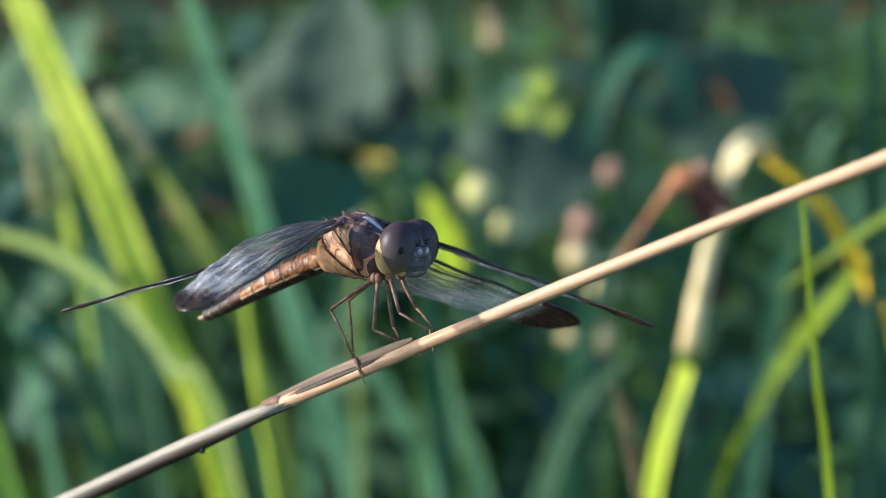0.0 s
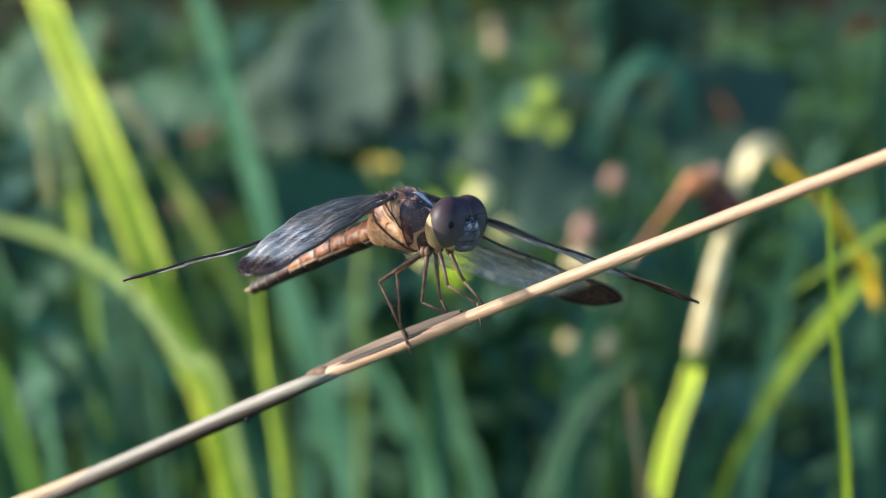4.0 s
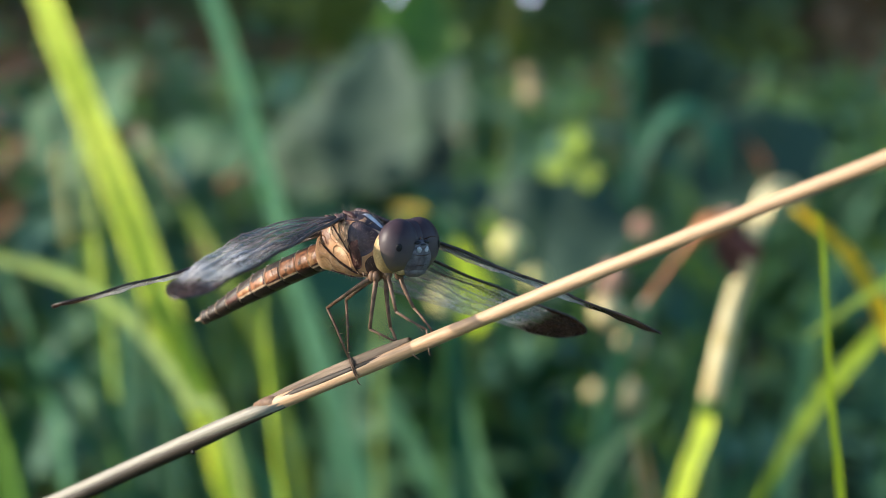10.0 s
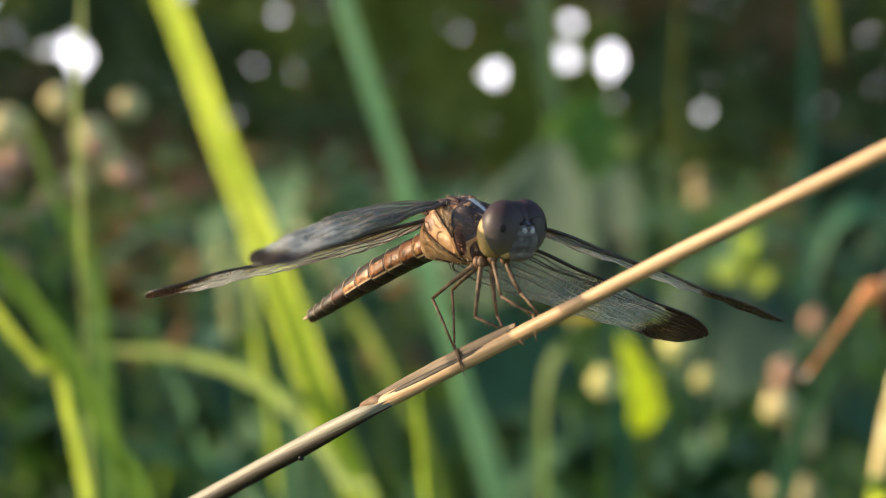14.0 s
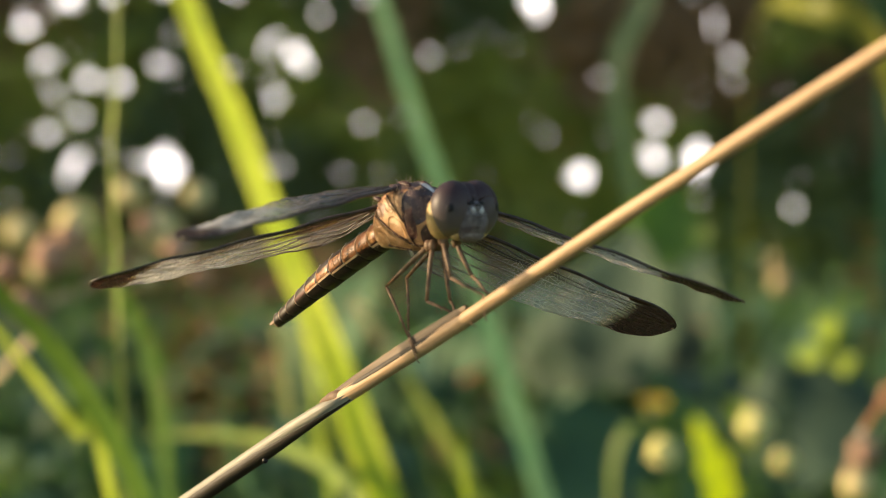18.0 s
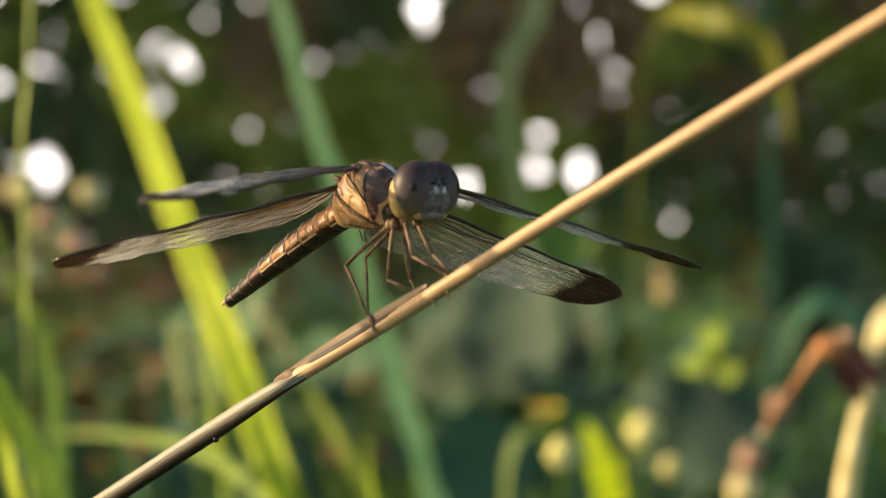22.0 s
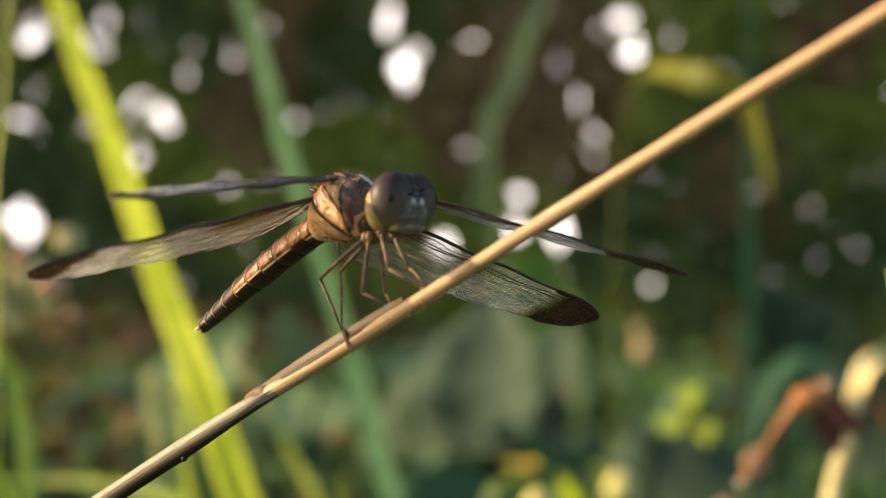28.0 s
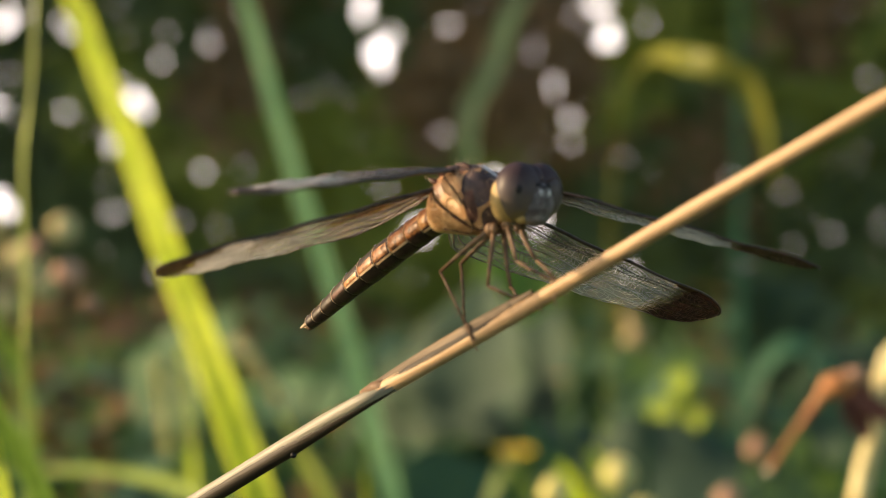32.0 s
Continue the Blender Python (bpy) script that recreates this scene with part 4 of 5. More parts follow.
grass_blade("pale_green_grass", [(0.02, 0.52, 0), (-0.012, 0.50, 0.20), (-0.0297, 0.5, 0.2737), (-0.0399, 0.5, 0.2945), (-0.046, 0.5, 0.3059), (-0.0559, 0.5, 0.3251), (-0.0634, 0.5, 0.3385)],
            (0.005, 0.0055, 0.006, 0.005, 0.001), M_PALEGREEN, "yellow-green grass blade leaning sideways", facing=[(0.1, -1, 0.1), (0.1, -1, 0.1), (0.1, -1, 0.1), (0.0, -1, 0.1), (-0.5, -1, 0.2), (-0.9, -1, 0.2), (-0.9, -1, 0.2)])
grass_blade("blue_green_band", [(0.02, 0.62, 0), (-0.03, 0.60, 0.18), (-0.0679, 0.6, 0.2222), (-0.1056, 0.6, 0.239), (-0.1428, 0.6, 0.2502), (-0.20, 0.6, 0.26)],
            (0.006, 0.008, 0.009, 0.007, 0.002), M_TEAL, "broad blue-green grass blade bending sideways", facing=(-0.4, -0.8, 0.6))
grass_blade("blue_green_grass", [(0.04, 0.56, 0), (0.0151, 0.55, 0.1778), (-0.0015, 0.55, 0.2396), (-0.0108, 0.55, 0.2746), (-0.019, 0.55, 0.30)], (0.010, 0.011, 0.009, 0.001), M_TEAL, "blue-green grass blade, upright", facing=(-0.7, -1, 0))
grass_blade("blue_green_grass", [(0.07, 0.51, 0), (0.0431, 0.5, 0.1948), (0.0339, 0.5, 0.2239), (0.0202, 0.5, 0.2526), (0.01, 0.5, 0.272)], (0.009, 0.010, 0.008, 0.001), M_TEAL, "blue-green grass blade, upright", facing=(-0.7, -1, 0))
grass_blade("blue_green_grass", [(0.10, 0.61, 0), (0.076, 0.6, 0.1581), (0.0624, 0.6, 0.1975), (0.0543, 0.6, 0.2359), (0.05, 0.6, 0.265)], (0.009, 0.011, 0.009, 0.001), M_TEAL, "blue-green grass blade, upright", facing=(-0.7, -1, 0))
grass_blade("slender_grass", [(-0.07, 0.46, 0), (-0.082, 0.45, 0.25), (-0.0858, 0.45, 0.3018), (-0.0896, 0.45, 0.3327), (-0.0917, 0.45, 0.3549), (-0.0925, 0.45, 0.366)], (0.004, 0.0045, 0.004, 0.001), M_LIME, "slender sunlit grass blade, upright", facing=(-0.8, -1, 0))
grass_blade("slender_grass", [(-0.065, 0.43, 0), (-0.080, 0.42, 0.28), (-0.0855, 0.42, 0.3199), (-0.0896, 0.42, 0.3355), (-0.0908, 0.42, 0.3509)], (0.003, 0.0035, 0.003, 0.0006), M_GRASS, "slender green grass blade, upright", facing=(-0.8, -1, 0))
grass_blade("green_grass", [(-0.08, 0.51, 0), (-0.1044, 0.5, 0.1992), (-0.113, 0.5, 0.2554), (-0.1244, 0.5, 0.2919), (-0.14, 0.5, 0.33)], (0.005, 0.006, 0.005, 0.001), M_TEAL, "blue-green grass blade leaning outwards", facing=(-0.8, -1, 0))
# the reed's shade comes from its dark leaf colour
grass_blade("green_reed", [(0.08, 1.92, 0), (0.085, 1.91, 0.25), (0.041, 1.9, 0.534), (0.076, 1.9, 0.631), (0.097, 1.9, 0.694), (0.121, 1.9, 0.736), (0.171, 1.9, 0.836)], (0.016, 0.019, 0.020, 0.022, 0.019, 0.014, 0.003), M_DARK, "green reed leaf leaning, coloured dark for shade", facing=(-0.4, -1, 0))
grass_blade("side_grass", [(-0.12, 0.41, 0), (-0.13, 0.40, 0.30), (-0.1345, 0.4, 0.3559), (-0.1382, 0.4, 0.3667), (-0.1455, 0.4, 0.3812), (-0.155, 0.4, 0.41)], (0.006, 0.007, 0.007, 0.001), M_GRASS, "yellow-green grass blade, leaning", facing=(-0.8, -1, 0))
grass_blade("right_grass", [(0.118, 0.21, 0), (0.116, 0.20, 0.30), (0.1145, 0.2, 0.3589), (0.1129, 0.2, 0.3737), (0.1128, 0.2, 0.3979), (0.1125, 0.2, 0.415)], (0.003, 0.0034, 0.0034, 0.0008), M_DARK, "green upright grass blade")
grass_blade("dry_grass", [(-0.20, 0.31, 0), (-0.175, 0.305, 0.30), (-0.1373, 0.3, 0.3723), (-0.1249, 0.3, 0.3817), (-0.1172, 0.3, 0.3881), (-0.108, 0.3, 0.396)], (0.002, 0.0028, 0.003, 0.0026, 0.001), M_DRY, "pale brown dry grass blade, leaning", facing=(-0.7, -0.8, 0.2))
grass_blade("dry_twig", [(0.058, 0.155, 0), (0.055, 0.15, 0.29), (0.0532, 0.15, 0.3195), (0.0513, 0.15, 0.3284), (0.0494, 0.15, 0.3394), (0.0488, 0.15, 0.343)], (0.0008, 0.0007, 0.0006, 0.0003), M_DRY, "thin bare dry grass awn")


def grass_ear(pts, mat, label, seed, grain=0.0016):
    """A thin stalk whose upper part carries overlapping grains."""
    p, rnd = curve(pts, 30), random.Random(seed)
    t = thing("grass_ear", p[0], label, "grass")
    o = t.location
    part("stalk", Mesh().tube([q - o for q in p], [0.0005 - 0.00001 * i for i in range(31)], 6), M_PALEGREEN, t)
    for i in range(18, 31):
        for side_ in (1, -1):
            d = (p[i] - p[i - 1]).normalized()
            out = d.cross(Vector((0, -1, 0))).normalized() * side_
            c = p[i] - o + out * grain * 0.55 + Vector((0, rnd.uniform(-0.4, 0.4) * grain, 0))
            w = (d + out * 0.35).normalized()
            part("grain", Mesh().ball(c, (w.cross(Vector((0, 1, 0))).normalized() * grain * 0.42, Vector((0, grain * 0.42, 0)), w * grain * 1.25), 6, 8, 0.2, seed + i), mat, t)


grass_ear([(-0.02, 0.43, 0), (-0.03, 0.425, 0.22), (-0.050, 0.42, 0.328), (-0.0565, 0.42, 0.3497), (-0.0646, 0.42, 0.3632), (-0.0689, 0.42, 0.369)], M_SEED, "pale tan flowering ear of a grass", 1, 0.0018)
grass_ear([(-0.07, 0.43, 0), (-0.08, 0.425, 0.25), (-0.0826, 0.42, 0.3265), (-0.0863, 0.42, 0.3362), (-0.0880, 0.42, 0.3500), (-0.0891, 0.42, 0.3593)], M_BUD, "pale yellow flowering ear of a grass", 2)
grass_ear([(-0.075, 0.44, 0), (-0.088, 0.43, 0.25), (-0.0905, 0.42, 0.318), (-0.0930, 0.42, 0.333), (-0.0945, 0.42, 0.350), (-0.0955, 0.42, 0.362)], M_BUD, "pale yellow flowering ear of a grass", 3)


grass_blade("dry_twig", [(0.086, 0.275, 0), (0.083, 0.272, 0.20), (0.0791, 0.27, 0.2774), (0.0768, 0.27, 0.2947), (0.0753, 0.27, 0.3010), (0.0745, 0.27, 0.3060)],
            (0.0009, 0.0010, 0.0009, 0.0011, 0.0008, 0.0003), M_DRYLEAF, "thin crooked withered grass stalk", 0.3, facing=(-0.6, -0.9, 0), category="stalk")


# ---- dead stalk with a second dragonfly on it ----
def dead_stalk():
    pts = curve([(0.0464, 0.24, 0.0), (0.0634, 0.238, 0.18), (0.0751, 0.236, 0.2886), (0.0825, 0.236, 0.3197), (0.0872, 0.236, 0.3455), (0.0909, 0.236, 0.3585)], 30)
    t = thing("dead_stalk", pts[0], "broken grass stalk, green below and straw-pale at its tip", "stalk")
    o = t.location
    k = 19
    part("green_stalk", Mesh().blade([p - o for p in pts[:k + 1]], [0.0036 + 0.0010 * min(1, i / 12) - 0.00003 * i for i in range(k + 1)], (-0.5, -1, 0), 0.25, 0.0008), M_SUNNY, t, "sunlit yellow-green lower stalk")
    part("dry_tip", Mesh().tube([p - o for p in pts[k:]], [0.0025 - 0.00005 * i for i in range(len(pts) - k)], 10), M_SEED, t, "pale dry tip of the stalk")
    part("node", Mesh().tube([pts[k - 1].lerp(pts[k], 0.5) - o, pts[k] - o, pts[k].lerp(pts[k + 1], 0.4) - o], [0.0022, 0.0026, 0.0024], 10), M_GRASS, t, "green joint of the stalk")
    curl = curve([(0.0909, 0.236, 0.3580), (0.0922, 0.236, 0.3665), (0.0959, 0.238, 0.3735), (0.1014, 0.241, 0.3745), (0.1059, 0.244, 0.3690)], 14)
    part("dry_leaf", Mesh().blade([p - o for p in curl], [0.003 + 0.0022 * math.sin(math.pi * i / 14) for i in range(15)], (-0.6, -0.8, 0.3), 0.25, 0.0003), M_SEED, t, "pale curled dry leaf at the tip")


def rusty_dragonfly():
    o = Vector((0.0845, 0.236, 0.3645))
    t = thing("rusty_dragonfly", o, "small rust-red dragonfly with drooping maroon wings on a dead stalk", "dragonfly")
    ab = curve([(-0.0035, -0.0005, 0.0030), (-0.0065, 0, -0.0012), (-0.0110, 0.001, -0.0075), (-0.0172, 0.0015, -0.0165)], 12)
    a = part("abdomen", Mesh().tube(ab, [0.0023 - 0.0017 * min(1, i / 8) ** 0.7 for i in range(13)], 12), M_RUST, t, "tapering rust-brown abdomen")
    for i in range(2, 12, 2):
        part("ring_seam", Mesh().tube([ab[i] - (ab[i + 1] - ab[i]) * 0.05, ab[i] + (ab[i + 1] - ab[i]) * 0.1], 0.00233 - 0.0017 * min(1, i / 8) ** 0.7, 12), M_MAROON, a)
    part("pale_tip", Mesh().ball(ab[-1], (mm(0.9, 0, 0), mm(0, 0.8, 0), mm(0, 0, 0.9)), 8, 10, 0.1), M_CERCI, a, "whitish tail tip")
    part("thorax", Mesh().ball((-0.0022, -0.0005, 0.0022), (mm(3.9, 0, 0.8), mm(0, 3.0, 0), mm(-0.9, 0, 2.7)), 12, 16, 0.06), M_RUST, t, "rust-red thorax")
    h = part("head", Mesh().ball((0.0016, -0.001, 0.0044), (mm(1.8, 0, 0), mm(0, 1.5, 0), mm(0, 0, 1.6)), 10, 14), M_PINK, t, "pinkish-brown head")
    for s in (1, -1):
        part("compound_eye", Mesh().ball((0.0016 + 0.0012 * s, -0.0004, 0.0048), (mm(1.0, 0, 0), mm(0, 1.1, 0), mm(0, 0, 1.3)), 8, 12), M_PINK, h)
    for x0, dx, dz, y, wide in ((-1.0, 9.5, -5.5, -2.5, 6.0), (-2.0, 5.5, -10.0, -3.0, 6.5), (0.0, 10.0, -1.5, 3.0, 4.5), (-1.0, 7.5, -8.0, 3.5, 6.0)):
        pts = [mm(x0, y * 0.3, 0.8) + mm(dx, y, dz) * u for u in (0, 0.2, 0.4, 0.6, 0.8, 0.93, 1.0)]
        part("wing", Mesh().blade(pts, [q * wide * 0.001 for q in (0.35, 0.75, 1.0, 1.0, 0.9, 0.6, 0.15)], (0.5, -0.8, 0.25), 0.05, 0.00012), M_MAROON, t, "drooping maroon wing")
    for s in (1, -1):
        part("leg", Mesh().tube([mm(1.5, 0.6 * s, -1.5), mm(4.2, 1.4 * s, -3.0), mm(5.4, 0.5 * s, -5.2)], [0.0003, 0.00025, 0.00015], 6), M_MAROON, t)


dead_stalk()
rusty_dragonfly()


# ---- seed stalks, buds and flowers ----
def seed_stalk(name, pts, heads, mat, label, stalk=M_GRASS, r=0.0009, leaf=()):
    p = curve(pts, 18)
    t = thing(name, p[0], label, "weed")
    o = t.location
    part("stalk", Mesh().tube([q - o for q in p], [r * (1.3 - 0.6 * i / 18) for i in range(19)], 8), stalk, t)
    for i, (x, y, z, s) in enumerate(heads):
        c = Vector((x, y, z))
        q = min(p, key=lambda w: (w - c).length + (0.02 if w.z > c.z else 0))
        part("stalklet", Mesh().tube([q - o, (q + c) / 2 - o + Vector((0, 0, -s * 0.3)), c - o], [r * 0.6, r * 0.5, r * 0.4], 5), stalk, t)
        hd = Mesh().ball(c - o, (Vector((s, 0, 0)), Vector((0, s, 0)), Vector((0, 0, s * 1.1))), 12, 18, 0.5, i + 3)
        part("seed_head", hd, mat, t)
    return t


seed_stalk("seed_stalk", [(0.124, 0.58, 0), (0.127, 0.57, 0.12), (0.130, 0.56, 0.20), (0.132, 0.56, 0.245), (0.133, 0.56, 0.266)],
           [(0.1245, 0.56, 0.2430, 0.0064), (0.1255, 0.56, 0.2657, 0.0060), (0.1143, 0.56, 0.2798, 0.0060), (0.1096, 0.56, 0.2446, 0.0036), (0.1279, 0.56, 0.2757, 0.0040)],
           M_SEED, "weed stalk with round cream-yellow seed heads", r=0.0011)
seed_stalk("pink_weed", [(-0.090, 0.31, 0), (-0.105, 0.305, 0.25), (-0.118, 0.30, 0.36), (-0.128, 0.30, 0.385)],
           [(-0.1323, 0.30, 0.3914, 0.0050), (-0.127, 0.299, 0.396, 0.0034), (-0.0985, 0.30, 0.3920, 0.0036), (-0.1065, 0.30, 0.3990, 0.0026), (-0.093, 0.301, 0.384, 0.0022), (-0.140, 0.30, 0.378, 0.0044), (-0.146, 0.302, 0.388, 0.0036)],
           M_PINK, "weed with small dusty-pink dry flowers")
seed_stalk("tan_weed", [(-0.20, 0.62, 0), (-0.215, 0.61, 0.20), (-0.226, 0.60, 0.33), (-0.232, 0.60, 0.39)],
           [(-0.2472, 0.60, 0.3965, 0.0070), (-0.2371, 0.60, 0.3785, 0.0060), (-0.2204, 0.60, 0.3997, 0.0090), (-0.2431, 0.60, 0.3634, 0.0055), (-0.2290, 0.60, 0.3834, 0.0070), (-0.2035, 0.60, 0.3711, 0.0050)],
           M_SEED, "weed with dry tan seed heads")
seed_stalk("tan_weed", [(-0.165, 0.62, 0), (-0.175, 0.61, 0.20), (-0.181, 0.60, 0.33), (-0.184, 0.60, 0.39)],
           [(-0.1830, 0.60, 0.3946, 0.0090), (-0.1655, 0.60, 0.4100, 0.0055), (-0.1964, 0.60, 0.4120, 0.0060), (-0.1750, 0.60, 0.3840, 0.0060), (-0.1900, 0.60, 0.3760, 0.0060)],
           M_SEED, "weed with dry tan seed heads")
seed_stalk("peach_weed", [(0.118, 0.61, 0), (0.124, 0.605, 0.18), (0.130, 0.60, 0.29), (0.136, 0.60, 0.31)],
           [(0.1364, 0.60, 0.3111, 0.0048), (0.1238, 0.60, 0.2877, 0.0058), (0.119, 0.60, 0.279, 0.0036)], M_PINK, "weed with faded peach-coloured dry flower heads")
seed_stalk("brown_weed", [(0.150, 1.09, 0), (0.147, 1.08, 0.20), (0.143, 1.07, 0.32), (0.1423, 1.07, 0.335)],
           [(0.1423, 1.07, 0.3384, 0.0085), (0.139, 1.07, 0.352, 0.0062)], M_DRY, "weed with a withered tan flower head", r=0.0018)
seed_stalk("budding_weed", [(0.034, 0.34, 0), (0.030, 0.335, 0.15), (0.027, 0.33, 0.29), (0.0277, 0.33, 0.324)], [(0.0277, 0.3296, 0.3309, 0.0042)], M_BUD, "weed with one round pale yellow bud", r=0.0007)
seed_stalk("budding_weed", [(0.092, 0.70, 0), (0.090, 0.695, 0.15), (0.087, 0.69, 0.25), (0.0857, 0.69, 0.280)], [(0.0857, 0.6907, 0.2885, 0.0075), (0.1000, 0.70, 0.2680, 0.0055)], M_BUD, "weed with round pale yellow buds", r=0.0012)
grass_blade("drooping_bud_stalk", [(0.012, 0.50, 0), (0.014, 0.495, 0.18), (0.0135, 0.4924, 0.285), (0.0165, 0.4924, 0.3085), (0.0229, 0.4924, 0.3164), (0.0290, 0.4924, 0.311), (0.0305, 0.4924, 0.304)],
            (0.0022, 0.0024, 0.003, 0.004, 0.003, 0.001), M_PALEGREEN, "grey-green stalk bent over at its top", facing=(-0.5, -1, 0))


def yellow_flower(at, size):
    t = thing("yellow_flower", at, "small yellow daisy-like flower on a weed", "flower")
    part("heart", Mesh().ball((0, 0, 0), (Vector((size * 0.45, 0, 0)), Vector((0, size * 0.45, 0)), Vector((0, 0, size * 0.35))), 8, 12, 0.15), M_DRY, t)
    for i in range(9):
        a = 2 * math.pi * i / 9
        d = Vector((math.cos(a), math.sin(a) * 0.8, 0.35))
        pet = Mesh().blade([d * size * u for u in (0.35, 0.6, 0.85, 1.05)], [size * 0.3, size * 0.42, size * 0.4, size * 0.12], (0, -0.4, 1), 0.15, 0.0004)
        part("petal", pet, M_PETAL, t)
    part("calyx", Mesh().ball((0, 0, -size * 0.4), (Vector((size * 0.4, 0, 0)), Vector((0, size * 0.4, 0)), Vector((0, 0, size * 0.45))), 8, 10), M_GRASS, t)
    foot = -at[2] - 0.01
    part("stalk", Mesh().tube(curve([(0.02, 0.015, foot), (0.014, 0.01, foot * 0.55), (0.003, 0.002, -size * 1.4), (0, 0, -size * 0.5)], 12), [0.0016 - 0.00007 * i for i in range(13)], 7), M_GRASS, t)


yellow_flower((0.0447, 0.9065, 0.2716), 0.0125)


# ---- leaves ----
def leaf_mesh(name, length, width, droop=0.25, wave=0.0):
    """An ovate leaf with a folded midrib, its base at the origin, growing along +x."""
    q, n = Mesh(), 9
    for side in (0.5, -0.5):
        for i in range(n + 1):
            u = i / n
            w = width * (math.sin(math.pi * min(1, u * 0.94 + 0.06) ** 0.72) ** 0.85 if u < 1 else 0.0) / 2 + width * 0.01
            for k in range(5):
                v = k / 2 - 1
                z = -droop * length * u * u + abs(v) * w * 0.28 + math.sin(u * 19 + v * 2) * wave * w * abs(v)
                q.v.append(Vector((u * length, v * w, z + side * 0.0005)))
    m = (n + 1) * 5
    for i in range(n):
        for k in range(4):
            a = i * 5 + k
            q.f.append((a, a + 5, a + 6, a + 1))
            q.f.append((a + m, a + 1 + m, a + 6 + m, a + 5 + m))
        for a in (i * 5, i * 5 + 4):
            q.f.append((a, a + 5, a + 5 + m, a + m))
    return q.make(name)


def weed(name, height, count, length, mat, label, seed, spread=1.0):
    """A leafy weed: a crooked stem and leaves of its own round it."""
    rnd = random.Random(seed)
    t = thing(name, (0, 0, 0), label, "weed", "weeds behind the grass")
    lean = Vector((rnd.uniform(-0.15, 0.15), rnd.uniform(-0.15, 0.15), 1))
    st = curve([Vector((0, 0, -0.02)), lean * height * 0.35 + Vector((rnd.uniform(-0.02, 0.02), 0, 0)), lean * height * 0.7, lean * height], 12)
    part("stem", Mesh().tube(st, [0.003 - 0.0016 * i / 12 for i in range(13)], 7), M_GRASS, t)
    leaves = [leaf_mesh("leaf", length * s, length * s * w, d, 0.25) for s, w, d in ((1.0, 0.62, 0.25), (0.8, 0.55, 0.45), (0.65, 0.7, 0.15))]
    turn = rnd.uniform(0, 360)
    for i in range(count):
        u = 0.18 + 0.8 * i / max(1, count - 1)
        p = st[min(12, int(u * 12))]
        turn += 137.5 + rnd.uniform(-20, 20)
        ob = part("leaf", leaves[i % 3], mat, t)
        ob.rotation_euler = (radians(rnd.uniform(-25, 25)), radians(rnd.uniform(-35, 30)), radians(turn))
        ob.location = p
    return t


def one_leaf(name, at, length, width, turn, mat, label):
    """A single leaf that stands out, on its own stalk from the ground."""
    t = thing(name, (at[0] + 0.01, at[1] + 0.02, 0), label, "leaf")
    b = Vector(at) - t.location
    part("leaf_stalk", Mesh().tube(curve([(0, 0, 0), (b.x * 0.3, b.y * 0.3, b.z * 0.6), tuple(b)], 8), [0.0016 - 0.0001 * i for i in range(9)], 7), M_GRASS, t)
    ob = part("blade", leaf_mesh("blade", length, width, 0.18, 0.2), mat, t)
    ob.location, ob.rotation_euler = b, [radians(a) for a in turn]


for x, y, z, size, wide, turn in ((0.018, 1.10, 0.262, 0.125, 0.105, (6, -80, 58)), (-0.020, 1.13, 0.255, 0.100, 0.075, (-10, -70, 70)), (0.060, 1.15, 0.255, 0.115, 0.080, (12, -72, 45))):
    one_leaf("pale_broad_leaf", (x, y, z), size, wide, turn, M_PALELEAF, "large pale blue-green leaf, upright")
for x, y, z, size, wide, turn in ((-0.15, 1.05, 0.24, 0.13, 0.09, (60, -40, -30)), (-0.21, 1.1, 0.27, 0.11, 0.08, (70, -60, -20)), (-0.09, 1.0, 0.22, 0.12, 0.09, (50, -20, -160)), (0.10, 0.98, 0.235, 0.11, 0.09, (65, -15, -20)),
                                  (0.25, 1.0, 0.27, 0.12, 0.09, (60, -30, 10)), (0.29, 1.1, 0.30, 0.11, 0.08, (70, -50, 190)), (-0.03, 0.95, 0.215, 0.10, 0.08, (55, -25, 30))):
    one_leaf("broad_leaf", (x, y, z), size, wide, turn, M_DARK if x < 0 else M_PALELEAF, "broad blue-green leaf of a weed")
one_leaf("drooping_leaf", (0.055, 1.02, 0.272), 0.13, 0.06, (20, 15, -5), M_PALELEAF, "pale blue-green leaf lying level")
one_leaf("round_green_leaf", (0.060, 1.30, 0.345), 0.075, 0.075, (80, -70, 10), M_GRASS, "rounded green leaf in the weeds")
for x, y, z, s in ((0.163, 1.02, 0.300, 0.026), (0.150, 1.02, 0.279, 0.028), (0.176, 1.03, 0.275, 0.022), (0.170, 1.05, 0.255, 0.022)):
    one_leaf("young_leaf", (x, y, z), s * 0.8, s * 0.85, (80, -55, -50), M_BRIGHT, "small bright yellow-green leaf")
one_leaf("upright_young_leaf", (0.0600, 0.60, 0.262), 0.044, 0.024, (10, -84, 130), M_SUNNY, "narrow bright yellow-green leaf, upright")
one_leaf("young_leaf", (0.0905, 0.80, 0.262), 0.028, 0.026, (20, -75, 130), M_BRIGHT, "small bright yellow-green leaf")

